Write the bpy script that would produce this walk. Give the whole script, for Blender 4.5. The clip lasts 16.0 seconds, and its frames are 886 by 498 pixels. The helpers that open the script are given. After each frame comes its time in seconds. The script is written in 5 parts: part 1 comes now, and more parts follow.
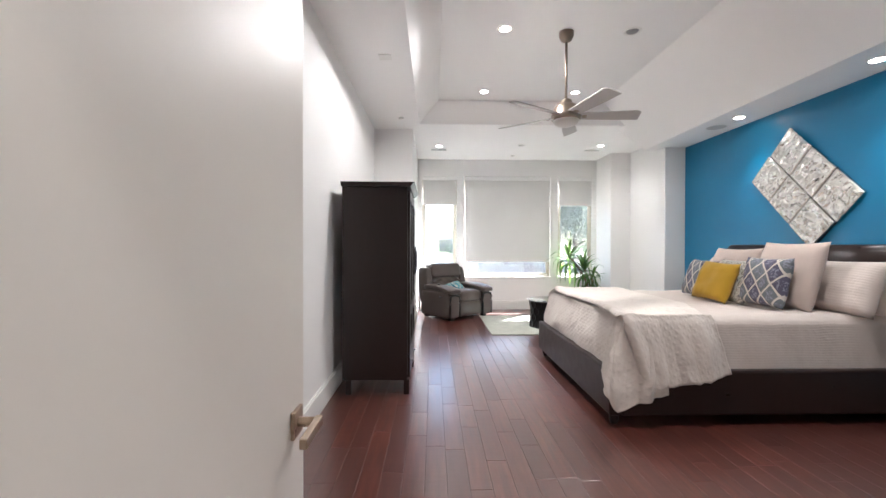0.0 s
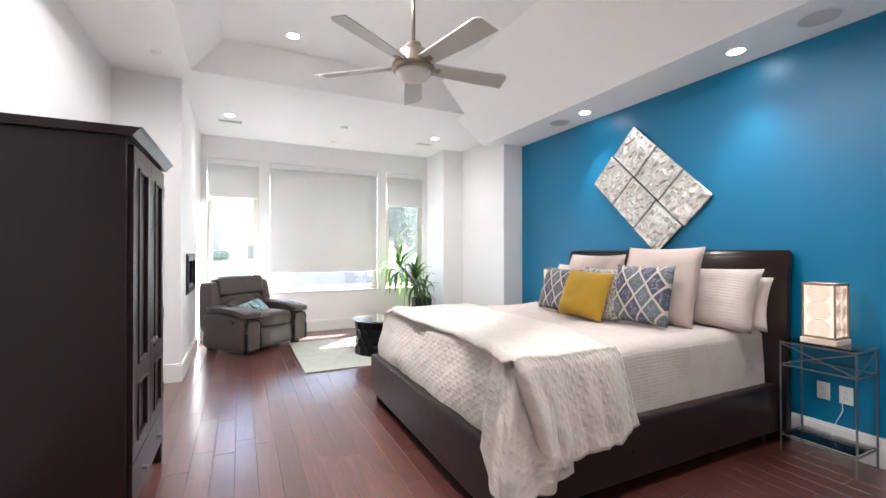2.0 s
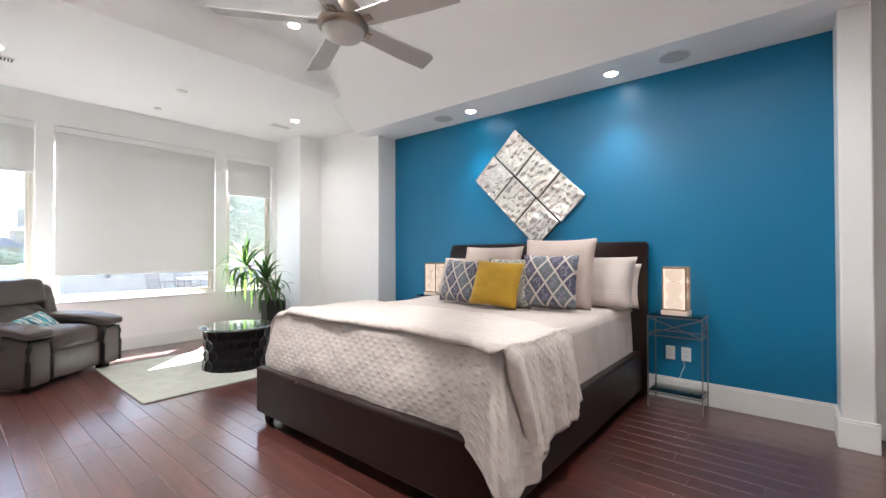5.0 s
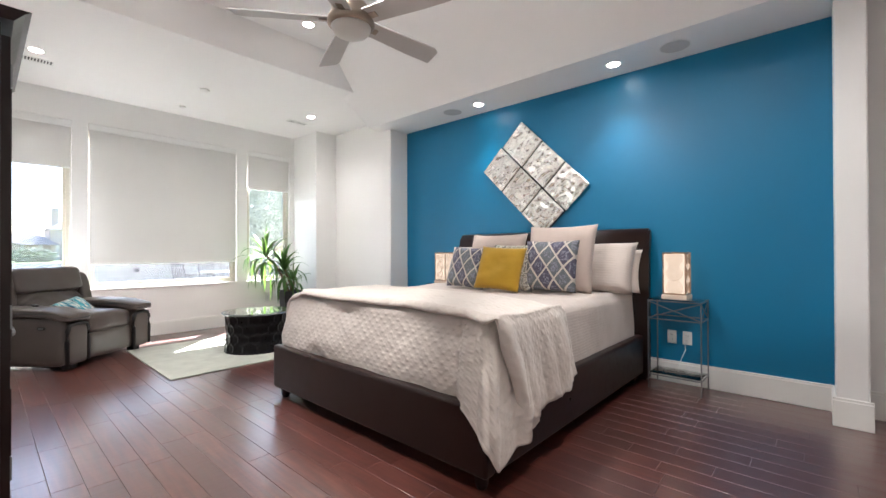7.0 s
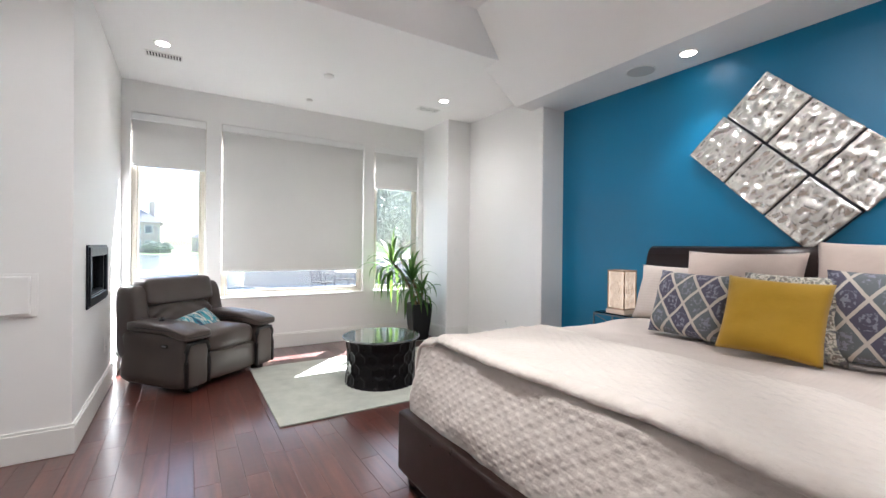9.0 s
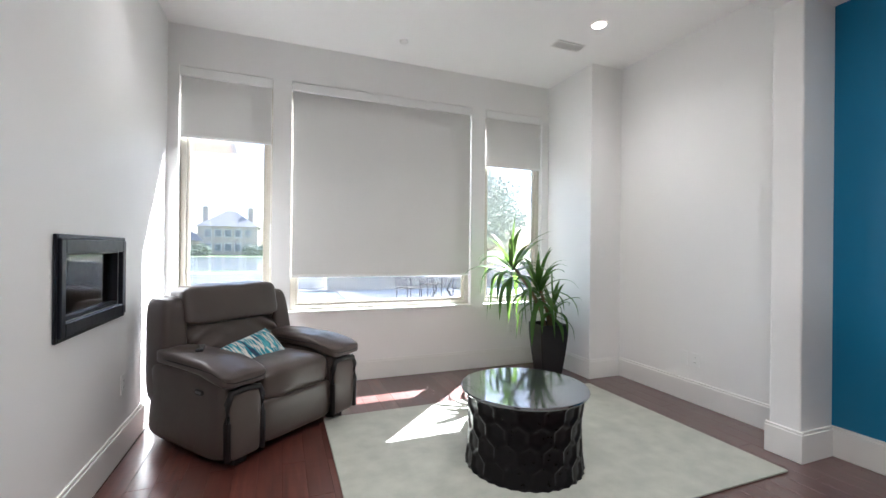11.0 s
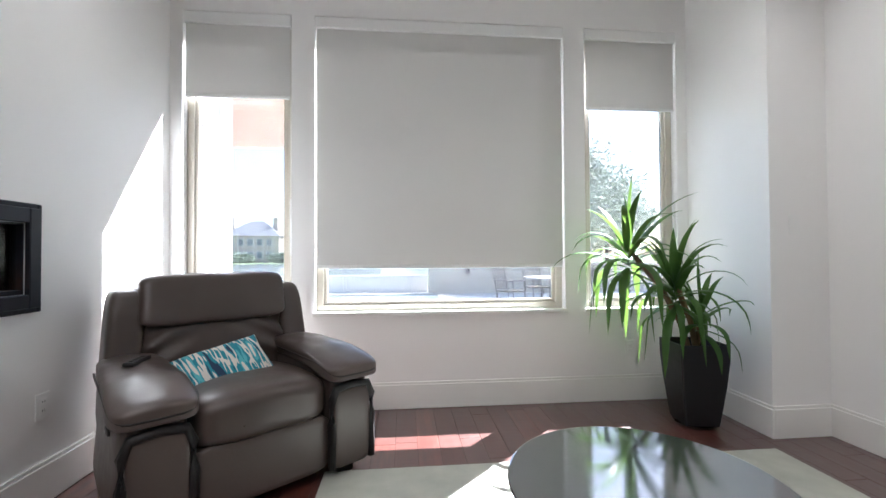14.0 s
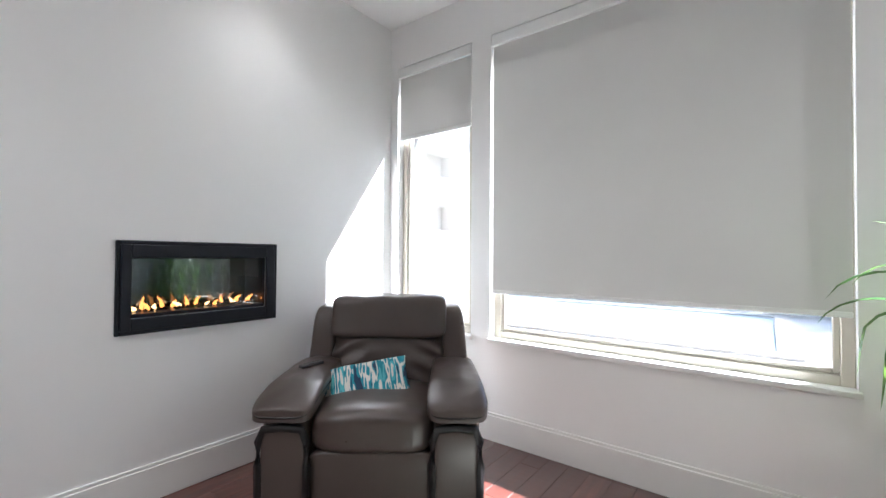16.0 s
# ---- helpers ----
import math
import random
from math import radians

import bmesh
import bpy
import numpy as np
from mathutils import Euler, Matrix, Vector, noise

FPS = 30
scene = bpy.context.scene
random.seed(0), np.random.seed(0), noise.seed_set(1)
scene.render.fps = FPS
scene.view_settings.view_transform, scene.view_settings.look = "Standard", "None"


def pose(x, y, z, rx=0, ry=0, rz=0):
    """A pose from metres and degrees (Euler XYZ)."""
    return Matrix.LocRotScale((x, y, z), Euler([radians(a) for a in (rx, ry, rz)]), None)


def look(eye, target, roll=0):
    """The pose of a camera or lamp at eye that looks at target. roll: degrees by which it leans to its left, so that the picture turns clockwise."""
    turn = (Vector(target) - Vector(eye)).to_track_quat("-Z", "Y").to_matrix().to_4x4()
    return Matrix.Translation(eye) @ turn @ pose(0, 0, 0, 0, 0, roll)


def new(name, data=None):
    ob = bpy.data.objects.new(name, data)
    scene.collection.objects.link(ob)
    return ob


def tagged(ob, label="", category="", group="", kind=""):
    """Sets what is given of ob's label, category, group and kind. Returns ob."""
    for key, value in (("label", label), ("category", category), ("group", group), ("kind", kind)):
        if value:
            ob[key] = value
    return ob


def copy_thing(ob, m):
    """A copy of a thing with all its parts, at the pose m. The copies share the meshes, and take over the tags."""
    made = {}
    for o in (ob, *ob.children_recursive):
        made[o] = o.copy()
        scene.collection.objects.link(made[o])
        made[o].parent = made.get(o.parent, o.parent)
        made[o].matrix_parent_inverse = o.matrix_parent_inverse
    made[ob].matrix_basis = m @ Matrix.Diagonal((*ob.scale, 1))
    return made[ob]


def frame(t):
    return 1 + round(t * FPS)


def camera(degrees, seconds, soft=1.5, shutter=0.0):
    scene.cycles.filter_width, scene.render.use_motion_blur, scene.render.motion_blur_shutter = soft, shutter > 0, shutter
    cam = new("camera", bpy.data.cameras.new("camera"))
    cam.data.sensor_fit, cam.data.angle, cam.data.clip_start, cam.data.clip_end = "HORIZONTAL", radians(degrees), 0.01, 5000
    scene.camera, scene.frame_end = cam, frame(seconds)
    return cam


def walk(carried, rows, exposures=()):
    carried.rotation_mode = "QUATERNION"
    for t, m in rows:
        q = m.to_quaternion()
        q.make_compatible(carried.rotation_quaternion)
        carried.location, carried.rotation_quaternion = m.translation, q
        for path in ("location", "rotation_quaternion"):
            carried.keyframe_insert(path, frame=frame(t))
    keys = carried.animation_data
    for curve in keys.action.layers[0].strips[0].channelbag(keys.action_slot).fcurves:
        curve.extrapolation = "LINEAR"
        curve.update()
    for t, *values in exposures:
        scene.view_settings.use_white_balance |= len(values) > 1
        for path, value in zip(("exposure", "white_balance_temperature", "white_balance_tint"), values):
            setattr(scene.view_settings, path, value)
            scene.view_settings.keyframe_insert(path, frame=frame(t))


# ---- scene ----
cam = camera(93.2, 16.0)
PATH = [
    (0, (0.12, 0.002, 1.351), (0.166, 2.002, 1.334), 0.1),
    (0.5, (0.197, 0.497, 1.341), (0.418, 2.484, 1.335), 0.0),
    (1, (0.253, 0.871, 1.349), (0.692, 2.822, 1.354), -0.0),
    (1.5, (0.334, 1.157, 1.34), (0.991, 3.046, 1.354), -0.0),
    (2, (0.362, 1.437, 1.349), (1.229, 3.239, 1.363), -0.0),
    (2.5, (0.276, 1.672, 1.329), (1.321, 3.377, 1.351), 0.1),
    (3, (0.22, 1.881, 1.316), (1.413, 3.486, 1.343), 0.1),
    (3.5, (0.2, 2.069, 1.339), (1.521, 3.571, 1.36), 0.1),
    (4, (0.11, 2.106, 1.334), (1.536, 3.508, 1.357), 0.0),
    (4.2, (0.054, 2.109, 1.329), (1.522, 3.468, 1.355), 0.0),
    (6.3, (-0.172, 1.937, 1.168), (1.39, 3.187, 1.186), -0.2),
    (6.5, (-0.17, 1.908, 1.172), (1.372, 3.182, 1.182), -0.3),
    (7, (-0.159, 1.914, 1.164), (1.326, 3.254, 1.174), -0.2),
    (7.5, (-0.099, 2.028, 1.189), (1.313, 3.444, 1.188), -0.1),
    (8, (0.035, 2.277, 1.266), (1.36, 3.775, 1.247), -0.0),
    (8.5, (0.215, 2.625, 1.26), (1.411, 4.227, 1.257), 0.2),
    (9, (0.406, 3.058, 1.338), (1.453, 4.762, 1.329), 0.6),
    (9.5, (0.505, 3.551, 1.344), (1.415, 5.333, 1.337), 0.6),
    (10, (0.611, 4.011, 1.343), (1.413, 5.843, 1.334), 0.6),
    (12.5, (0.765, 5.419, 1.12), (1.436, 7.303, 1.139), 0.4),
    (13, (0.966, 5.554, 1.103), (1.561, 7.463, 1.13), 0.1),
    (13.5, (1.166, 5.643, 1.102), (1.605, 7.594, 1.134), -0.2),
    (14, (1.404, 5.8, 1.096), (1.588, 7.791, 1.126), -0.3),
    (14.5, (1.682, 5.937, 1.11), (1.529, 7.931, 1.148), -0.2),
    (15, (1.935, 6.085, 1.147), (1.388, 8.008, 1.187), -0.3),
    (15.2, (2.017, 6.156, 1.149), (1.314, 8.028, 1.199), -0.1),
    (15.5, (2.101, 6.236, 1.196), (1.191, 8.016, 1.234), 0.0),
    (16, (2.298, 6.335, 1.26), (1.073, 7.915, 1.294), 0.4),
]
walk(cam, [(t, look(eye, target, roll)) for t, eye, target, roll in PATH],
     exposures=[(0.0, 4.05, 5700, 10), (2.0, 4.25, 5650, 10), (4.2, 4.1, 5650, 10), (7.0, 4.05, 5800, 10), (8.2, 4.15, 5700, 10), (9.0, 3.8, 5650, 10), (10.2, 3.65, 5600, 10), (12.5, 3.4, 5600, 10), (16.0, 3.5, 5500, 10)])

# ---- world, sun, exposure ----
world = bpy.data.worlds.new("sky")
scene.world = world
world.use_nodes = True
wt = world.node_tree
wt.nodes.clear()
w_out = wt.nodes.new("ShaderNodeOutputWorld")
w_bg = wt.nodes.new("ShaderNodeBackground")
w_sky = wt.nodes.new("ShaderNodeTexSky")
w_sky.sky_type = "NISHITA"
w_sky.sun_disc = False
SUN_WAY = Vector((-0.66, -0.66, -1.0)).normalized()      # the way the light travels
w_sky.sun_elevation = math.asin(-SUN_WAY.z)
w_sky.sun_rotation = math.atan2(-SUN_WAY.x, -SUN_WAY.y)
w_sky.air_density, w_sky.dust_density, w_sky.ozone_density = 1.0, 2.2, 0.8
w_bg.inputs["Strength"].default_value = 0.15
wt.links.new(w_sky.outputs[0], w_bg.inputs[0])
wt.links.new(w_bg.outputs[0], w_out.inputs[0])

sun_data = bpy.data.lights.new("sun", "SUN")
sun_data.energy, sun_data.angle, sun_data.color = 5.0, radians(0.5), (1.0, 0.95, 0.88)
sun = new("sun", sun_data)
sun.matrix_world = look((10, 20, 20), Vector((10, 20, 20)) + SUN_WAY)


def can_lamp(x, y, z, watts, angle=156, blend=0.45):
    d = bpy.data.lights.new("downlight", "SPOT")
    d.energy, d.spot_size, d.spot_blend, d.shadow_soft_size, d.color = watts, radians(angle), blend, 0.06, (1.0, 0.90, 0.79)
    ob = new("downlight_beam", d)
    ob.location = (x, y, z - 0.03)
    return ob


# downlights that are lit: place, power, beam and softness of its edge
CANS = [(0.81, 5.745, 3.46, 8, 98, 0.8), (2.07, 5.745, 3.46, 9.5, 98, 0.8), (0.816, 4.08, 3.46, 14, 164, 0.3), (0.217, 7.65, 3.16, 2.2, 110, 1.0),
        (3.14, 7.52, 3.16, 3.2, 140, 0.9), (3.69, 4.83, 2.85, 3.5, 84, 0.9), (3.69, 3.30, 2.85, 3.5, 84, 0.9),
        # these three are unseen: added to brighten the south end and the hall
        (0.82, 2.42, 3.46, 4.5, 112, 0.9), (2.07, 2.42, 3.46, 10.5, 146, 1.0), (0.2, -0.6, 3.16, 5.2, 150, 0.6)]
for cx, cy, cz, watts, angle, blend in CANS:
    can_lamp(cx, cy, cz, watts, angle, blend)

# ---- materials ----
def lin(r, g, b):
    """A linear colour from 0..255 display values."""
    def f(c):
        c /= 255.0
        return c / 12.92 if c <= 0.04045 else ((c + 0.055) / 1.055) ** 2.4
    return (f(r), f(g), f(b), 1.0)


class Nodes:
    """A small writer of node materials."""

    def __init__(self, name):
        self.m = bpy.data.materials.new(name)
        self.m.use_nodes = True
        self.t = self.m.node_tree
        self.t.nodes.clear()
        self.out = self.t.nodes.new("ShaderNodeOutputMaterial")

    def add(self, kind, **values):
        n = self.t.nodes.new(kind)
        for k, v in values.items():
            n.inputs[k.replace("_", " ")].default_value = v
        return n

    def link(self, a, b):
        self.t.links.new(a, b)

    def math(self, op, a, b=0.0, c=0.0):
        n = self.t.nodes.new("ShaderNodeMath")
        n.operation = op
        for i, v in enumerate((a, b, c)):
            if isinstance(v, (int, float)):
                n.inputs[i].default_value = v
            else:
                self.link(v, n.inputs[i])
        return n.outputs[0]

    def mix(self, fac, a, b, mode="MIX"):
        n = self.t.nodes.new("ShaderNodeMix")
        n.data_type, n.blend_type = "RGBA", mode
        for sock, v in ((n.inputs[0], fac), (n.inputs[6], a), (n.inputs[7], b)):
            if isinstance(v, (int, float, tuple)):
                sock.default_value = v
            else:
                self.link(v, sock)
        return n.outputs[2]

    def coords(self, kind="Object", scale=(1, 1, 1)):
        tc = self.t.nodes.new("ShaderNodeTexCoord")
        mp = self.t.nodes.new("ShaderNodeMapping")
        mp.inputs["Scale"].default_value = scale
        self.link(tc.outputs[kind], mp.inputs["Vector"])
        return mp.outputs[0]

    def noise(self, vec, scale, detail=4.0, rough=0.55):
        n = self.add("ShaderNodeTexNoise", Scale=scale, Detail=detail, Roughness=rough)
        self.link(vec, n.inputs["Vector"])
        return n.outputs["Fac"]

    def ramp(self, fac, stops):
        n = self.t.nodes.new("ShaderNodeValToRGB")
        while len(n.color_ramp.elements) < len(stops):
            n.color_ramp.elements.new(0.5)
        for e, (p, c) in zip(n.color_ramp.elements, stops):
            e.position, e.color = p, c
        self.link(fac, n.inputs[0])
        return n.outputs[0]

    def bump(self, height, strength, distance=0.01, under=None):
        n = self.add("ShaderNodeBump", Strength=strength, Distance=distance)
        self.link(height, n.inputs["Height"])
        if under is not None:
            self.link(under, n.inputs["Normal"])
        return n.outputs[0]

    def principled(self, color, rough=0.5, metal=0.0, normal=None, **extra):
        n = self.add("ShaderNodeBsdfPrincipled", **extra)
        for sock, v in (("Base Color", color), ("Roughness", rough), ("Metallic", metal)):
            if isinstance(v, (int, float, tuple)):
                n.inputs[sock].default_value = v
            else:
                self.link(v, n.inputs[sock])
        if normal is not None:
            self.link(normal, n.inputs["Normal"])
        self.link(n.outputs[0], self.out.inputs[0])
        return n


def shade(c, k):
    return (c[0] * k, c[1] * k, c[2] * k, 1.0)


def plain(name, color, rough=0.5, metal=0.0, scale=6.0, vary=0.08, grain=120.0, relief=0.1, dist=0.002, **extra):
    """A surface with cloudy tone changes, fine grain and slight wear of its gloss."""
    n = Nodes(name)
    v = n.coords()
    big, fine = n.noise(v, scale), n.noise(v, grain, 3.0)
    col = n.mix(big, shade(color, 1 - vary), shade(color, 1 + vary))
    rg = n.math("MULTIPLY_ADD", n.noise(v, scale * 3.1), 0.18, rough - 0.09)
    n.principled(col, rg, metal, n.bump(fine, relief, dist), **extra)
    return n.m


WHITE = plain("wall_paint_white", lin(240, 239, 237), 0.55, scale=1.3, vary=0.025, grain=190, relief=0.12)
CEIL = plain("ceiling_paint", lin(247, 246, 244), 0.7, scale=1.0, vary=0.02, grain=150, relief=0.15)
BLUE = plain("wall_paint_blue", lin(15, 113, 155), 0.42, scale=1.6, vary=0.05, grain=190, relief=0.12)
TRIM = plain("trim_paint_white", lin(236, 235, 231), 0.35, scale=3, vary=0.02, grain=60, relief=0.04)
DOORP = plain("door_paint", lin(232, 226, 218), 0.45, scale=2, vary=0.03, grain=110, relief=0.08)
NICKEL = plain("brushed_nickel", lin(178, 160, 140), 0.30, 1.0, scale=9, vary=0.06, grain=240, relief=0.04)
BRONZE = plain("fan_metal", lin(150, 137, 124), 0.32, 1.0, scale=9, vary=0.06, grain=240, relief=0.03)
BLADE = plain("fan_blade_silver", lin(186, 182, 178), 0.42, 0.15, scale=5, vary=0.05, grain=90, relief=0.05)
BLACKM = plain("black_metal", lin(28, 30, 38), 0.42, 0.4, scale=7, vary=0.12, grain=160, relief=0.05)
IRON = plain("grey_iron", lin(142, 142, 144), 0.34, 0.8, scale=12, vary=0.2, grain=120, relief=0.1)
PLAST = plain("white_plastic", lin(238, 238, 236), 0.35, scale=8, vary=0.01, grain=90, relief=0.02)
SLOT = plain("dark_slot", lin(60, 60, 60), 0.6, scale=8)
VINYL = plain("tan_window_vinyl", lin(200, 194, 180), 0.45, scale=5, vary=0.05, grain=90, relief=0.05)
REMOTE = plain("remote_plastic", lin(30, 30, 33), 0.35, scale=30, vary=0.1)
POT = plain("black_glazed_pot", lin(17, 18, 21), 0.38, scale=6, vary=0.15, grain=60, relief=0.05)
SOIL = plain("potting_soil", lin(52, 38, 28), 0.95, scale=40, vary=0.4, grain=90, relief=0.8, dist=0.01)
CANE = plain("plant_cane", lin(120, 100, 72), 0.8, scale=30, vary=0.25, grain=60, relief=0.6, dist=0.004)
GRILLE = plain("speaker_grille", lin(205, 203, 200), 0.75, scale=8, vary=0.03, grain=420, relief=0.5)


def wood_dark(name, color, rough, grain_axis, coat=0.0):
    n = Nodes(name)
    sc = [26.0, 26.0, 26.0]
    sc[grain_axis] = 2.2
    v = n.coords("Object", tuple(sc))
    g = n.noise(v, 1.0, 6.0, 0.65)
    col = n.ramp(g, [(0.25, shade(color, 0.75)), (0.6, color), (0.85, shade(color, 1.3))])
    rg = n.math("MULTIPLY_ADD", g, 0.16, rough - 0.08)
    n.principled(col, rg, 0.0, n.bump(g, 0.02, 0.001), Coat_Weight=coat, Coat_Roughness=0.12, Specular_IOR_Level=0.42)
    return n.m


ESPRESSO = wood_dark("espresso_wood", lin(31, 15, 12), 0.34, 2, 0.12)


def floor_wood():
    n = Nodes("mahogany_plank")
    oi = n.t.nodes.new("ShaderNodeObjectInfo")
    rnd = oi.outputs["Random"]
    tc = n.t.nodes.new("ShaderNodeTexCoord")
    cmb = n.t.nodes.new("ShaderNodeCombineXYZ")
    off = n.math("MULTIPLY", rnd, 37.0)
    n.link(off, cmb.inputs[0]); n.link(off, cmb.inputs[1]); n.link(off, cmb.inputs[2])
    ad = n.t.nodes.new("ShaderNodeVectorMath")
    ad.operation = "ADD"
    n.link(tc.outputs["Object"], ad.inputs[0]); n.link(cmb.outputs[0], ad.inputs[1])
    mp = n.add("ShaderNodeMapping", Scale=(34.0, 2.6, 10.0))
    n.link(ad.outputs[0], mp.inputs["Vector"])
    g = n.noise(mp.outputs[0], 1.0, 7.0, 0.62)
    mp2 = n.add("ShaderNodeMapping", Scale=(9.0, 1.6, 4.0))
    n.link(ad.outputs[0], mp2.inputs["Vector"])
    wav = n.noise(mp2.outputs[0], 1.0, 2.0, 0.5)
    mp3 = n.add("ShaderNodeMapping", Scale=(6.0, 30.0, 6.0))
    n.link(ad.outputs[0], mp3.inputs["Vector"])
    scrape = n.noise(mp3.outputs[0], 1.0, 1.0, 0.4)
    c0 = n.ramp(g, [(0.2, lin(52, 25, 20)), (0.55, lin(97, 51, 42)), (0.9, lin(127, 77, 63))])
    c1 = n.mix(n.math("MULTIPLY_ADD", rnd, 0.9, -0.1), c0, lin(74, 39, 32), "MIX")
    n.t.nodes[-1].inputs[0].default_value = 0.5
    rg = n.math("MULTIPLY_ADD", g, 0.14, n.math("MULTIPLY_ADD", rnd, 0.06, 0.24))
    b1 = n.bump(wav, 0.32, 0.012)
    b2 = n.bump(scrape, 0.10, 0.006, b1)
    n.principled(c1, rg, 0.0, n.bump(g, 0.10, 0.002, b2), Specular_IOR_Level=0.8, Coat_Weight=1.0, Coat_Roughness=0.21)
    return n.m


PLANK = floor_wood()
JOINT = plain("floor_joint_shadow", lin(26, 12, 10), 0.8)


def leather(name, color, rough, relief=0.08, spec=0.5):
    n = Nodes(name)
    v = n.coords()
    big, mid = n.noise(v, 4.0), n.noise(v, 11.3, 2.0)
    col = n.mix(big, shade(color, 0.82), shade(color, 1.18))
    rg = n.math("MULTIPLY_ADD", mid, 0.2, rough - 0.1)
    b1 = n.bump(n.noise(v, 70.0, 2.0), relief, 0.003)
    n.principled(col, rg, 0.0, b1, Specular_IOR_Level=spec)
    return n.m


RECLINER = leather("grey_brown_leather", lin(78, 68, 63), 0.33, 0.10)
PIPING = leather("dark_leather_piping", lin(22, 19, 19), 0.5)
BEDLEATHER = leather("espresso_leather", lin(36, 21, 17), 0.32, 0.06, 0.32)


def cloth(name, color, weave=380.0, rough=0.9, relief=0.3, vary=0.06):
    n = Nodes(name)
    v = n.coords()
    fine, big = n.noise(v, weave, 2.0), n.noise(v, 7.0, 4.0)
    wr = n.noise(v, 14.0, 3.0, 0.5)
    col = n.mix(big, shade(color, 1 - vary), shade(color, 1 + vary))
    b1 = n.bump(wr, 0.35, 0.012)
    n.principled(col, rough, 0.0, n.bump(fine, relief, 0.002, b1), Sheen_Weight=0.15)
    return n.m


SHEET = cloth("white_cotton", lin(228, 217, 208))
TAUPE = cloth("taupe_linen", lin(196, 180, 170), 300)
GOLD = cloth("mustard_velvet", lin(176, 138, 18), 260, 0.75, 0.2, 0.14)
RUG = cloth("pale_wool_rug", lin(176, 178, 167), 150, 0.98, 0.9, 0.28)


def ribbed_cloth():
    """Cotton with fine woven bands across it."""
    n = Nodes("ribbed_white_cotton")
    uv = n.coords("UV")
    sep = n.t.nodes.new("ShaderNodeSeparateXYZ")
    n.link(uv, sep.inputs[0])
    v = n.coords()
    s = n.math("SINE", n.math("MULTIPLY_ADD", n.noise(v, 5.0), 9.0, n.math("MULTIPLY", sep.outputs[1], 300.0)))
    wr = n.noise(v, 60.0, 3.0)
    h = n.math("MULTIPLY_ADD", wr, 1.2, s)
    col = n.mix(n.noise(v, 6.0), lin(192, 180, 171), lin(212, 201, 193))
    b1 = n.bump(n.noise(v, 9.0, 4.0), 0.4, 0.02)
    n.principled(col, 0.9, 0.0, n.bump(h, 0.15, 0.003, b1), Sheen_Weight=0.15)
    return n.m


def tufted_cloth():
    """Off-white bedspread with rows of small tufts."""
    n = Nodes("tufted_chenille")
    uv = n.coords("UV")
    sep = n.t.nodes.new("ShaderNodeSeparateXYZ")
    n.link(uv, sep.inputs[0])
    a = n.math("SINE", n.math("MULTIPLY", sep.outputs[0], 2 * math.pi / 0.074))
    b = n.math("SINE", n.math("MULTIPLY", sep.outputs[1], 2 * math.pi / 0.056))
    dots = n.math("POWER", n.math("MAXIMUM", n.math("MULTIPLY", a, b), 0.0), 1.3)
    v = n.coords()
    h = n.math("MULTIPLY_ADD", n.noise(v, 90.0, 3.0), 0.22, dots)
    col = n.mix(n.noise(v, 5.0), lin(207, 197, 188), lin(225, 216, 207))
    b1 = n.bump(n.noise(v, 8.0, 5.0), 0.55, 0.03)
    n.principled(col, 0.95, 0.0, n.bump(h, 0.36, 0.009, b1), Sheen_Weight=0.2)
    return n.m


RIBBED, TUFTED = ribbed_cloth(), tufted_cloth()


def diamond_cloth():
    """Woven diamonds in slate and grey-green, divided by pale bands."""
    n = Nodes("diamond_ikat")
    sep = n.t.nodes.new("ShaderNodeSeparateXYZ")
    v = n.coords()
    n.link(v, sep.inputs[0])
    wob = n.math("MULTIPLY_ADD", n.noise(v, 60.0), 0.05, -0.025)
    u = n.math("MULTIPLY", sep.outputs[0], 1 / 0.14)
    w = n.math("MULTIPLY", sep.outputs[2], 1 / 0.19)
    p = n.math("ADD", n.math("ADD", u, w), wob)
    q = n.math("ADD", n.math("SUBTRACT", u, w), wob)
    fp = n.math("FRACT", n.math("ADD", p, 20.0))
    fq = n.math("FRACT", n.math("ADD", q, 20.0))
    da = n.math("ABSOLUTE", n.math("SUBTRACT", fp, 0.5))
    db = n.math("ABSOLUTE", n.math("SUBTRACT", fq, 0.5))
    edge = n.math("GREATER_THAN", n.math("MAXIMUM", da, db), 0.435)
    rows = n.math("FRACT", n.math("MULTIPLY", n.math("FLOOR", n.math("ADD", p, 20.0)), 0.5))
    tone = n.math("GREATER_THAN", rows, 0.25)
    core = n.math("LESS_THAN", n.math("ADD", da, db), 0.42)
    speck = n.math("GREATER_THAN", n.noise(v, 62.0, 3.0), 0.52)
    ground = n.mix(tone, lin(88, 86, 103), lin(107, 112, 116))
    motif = n.mix(n.math("MULTIPLY", core, speck), ground, lin(136, 138, 152))
    col = n.mix(edge, motif, lin(200, 192, 182))
    n.principled(col, 0.9, 0.0, n.bump(n.noise(v, 380.0, 2.0), 0.35, 0.002))
    return n.m


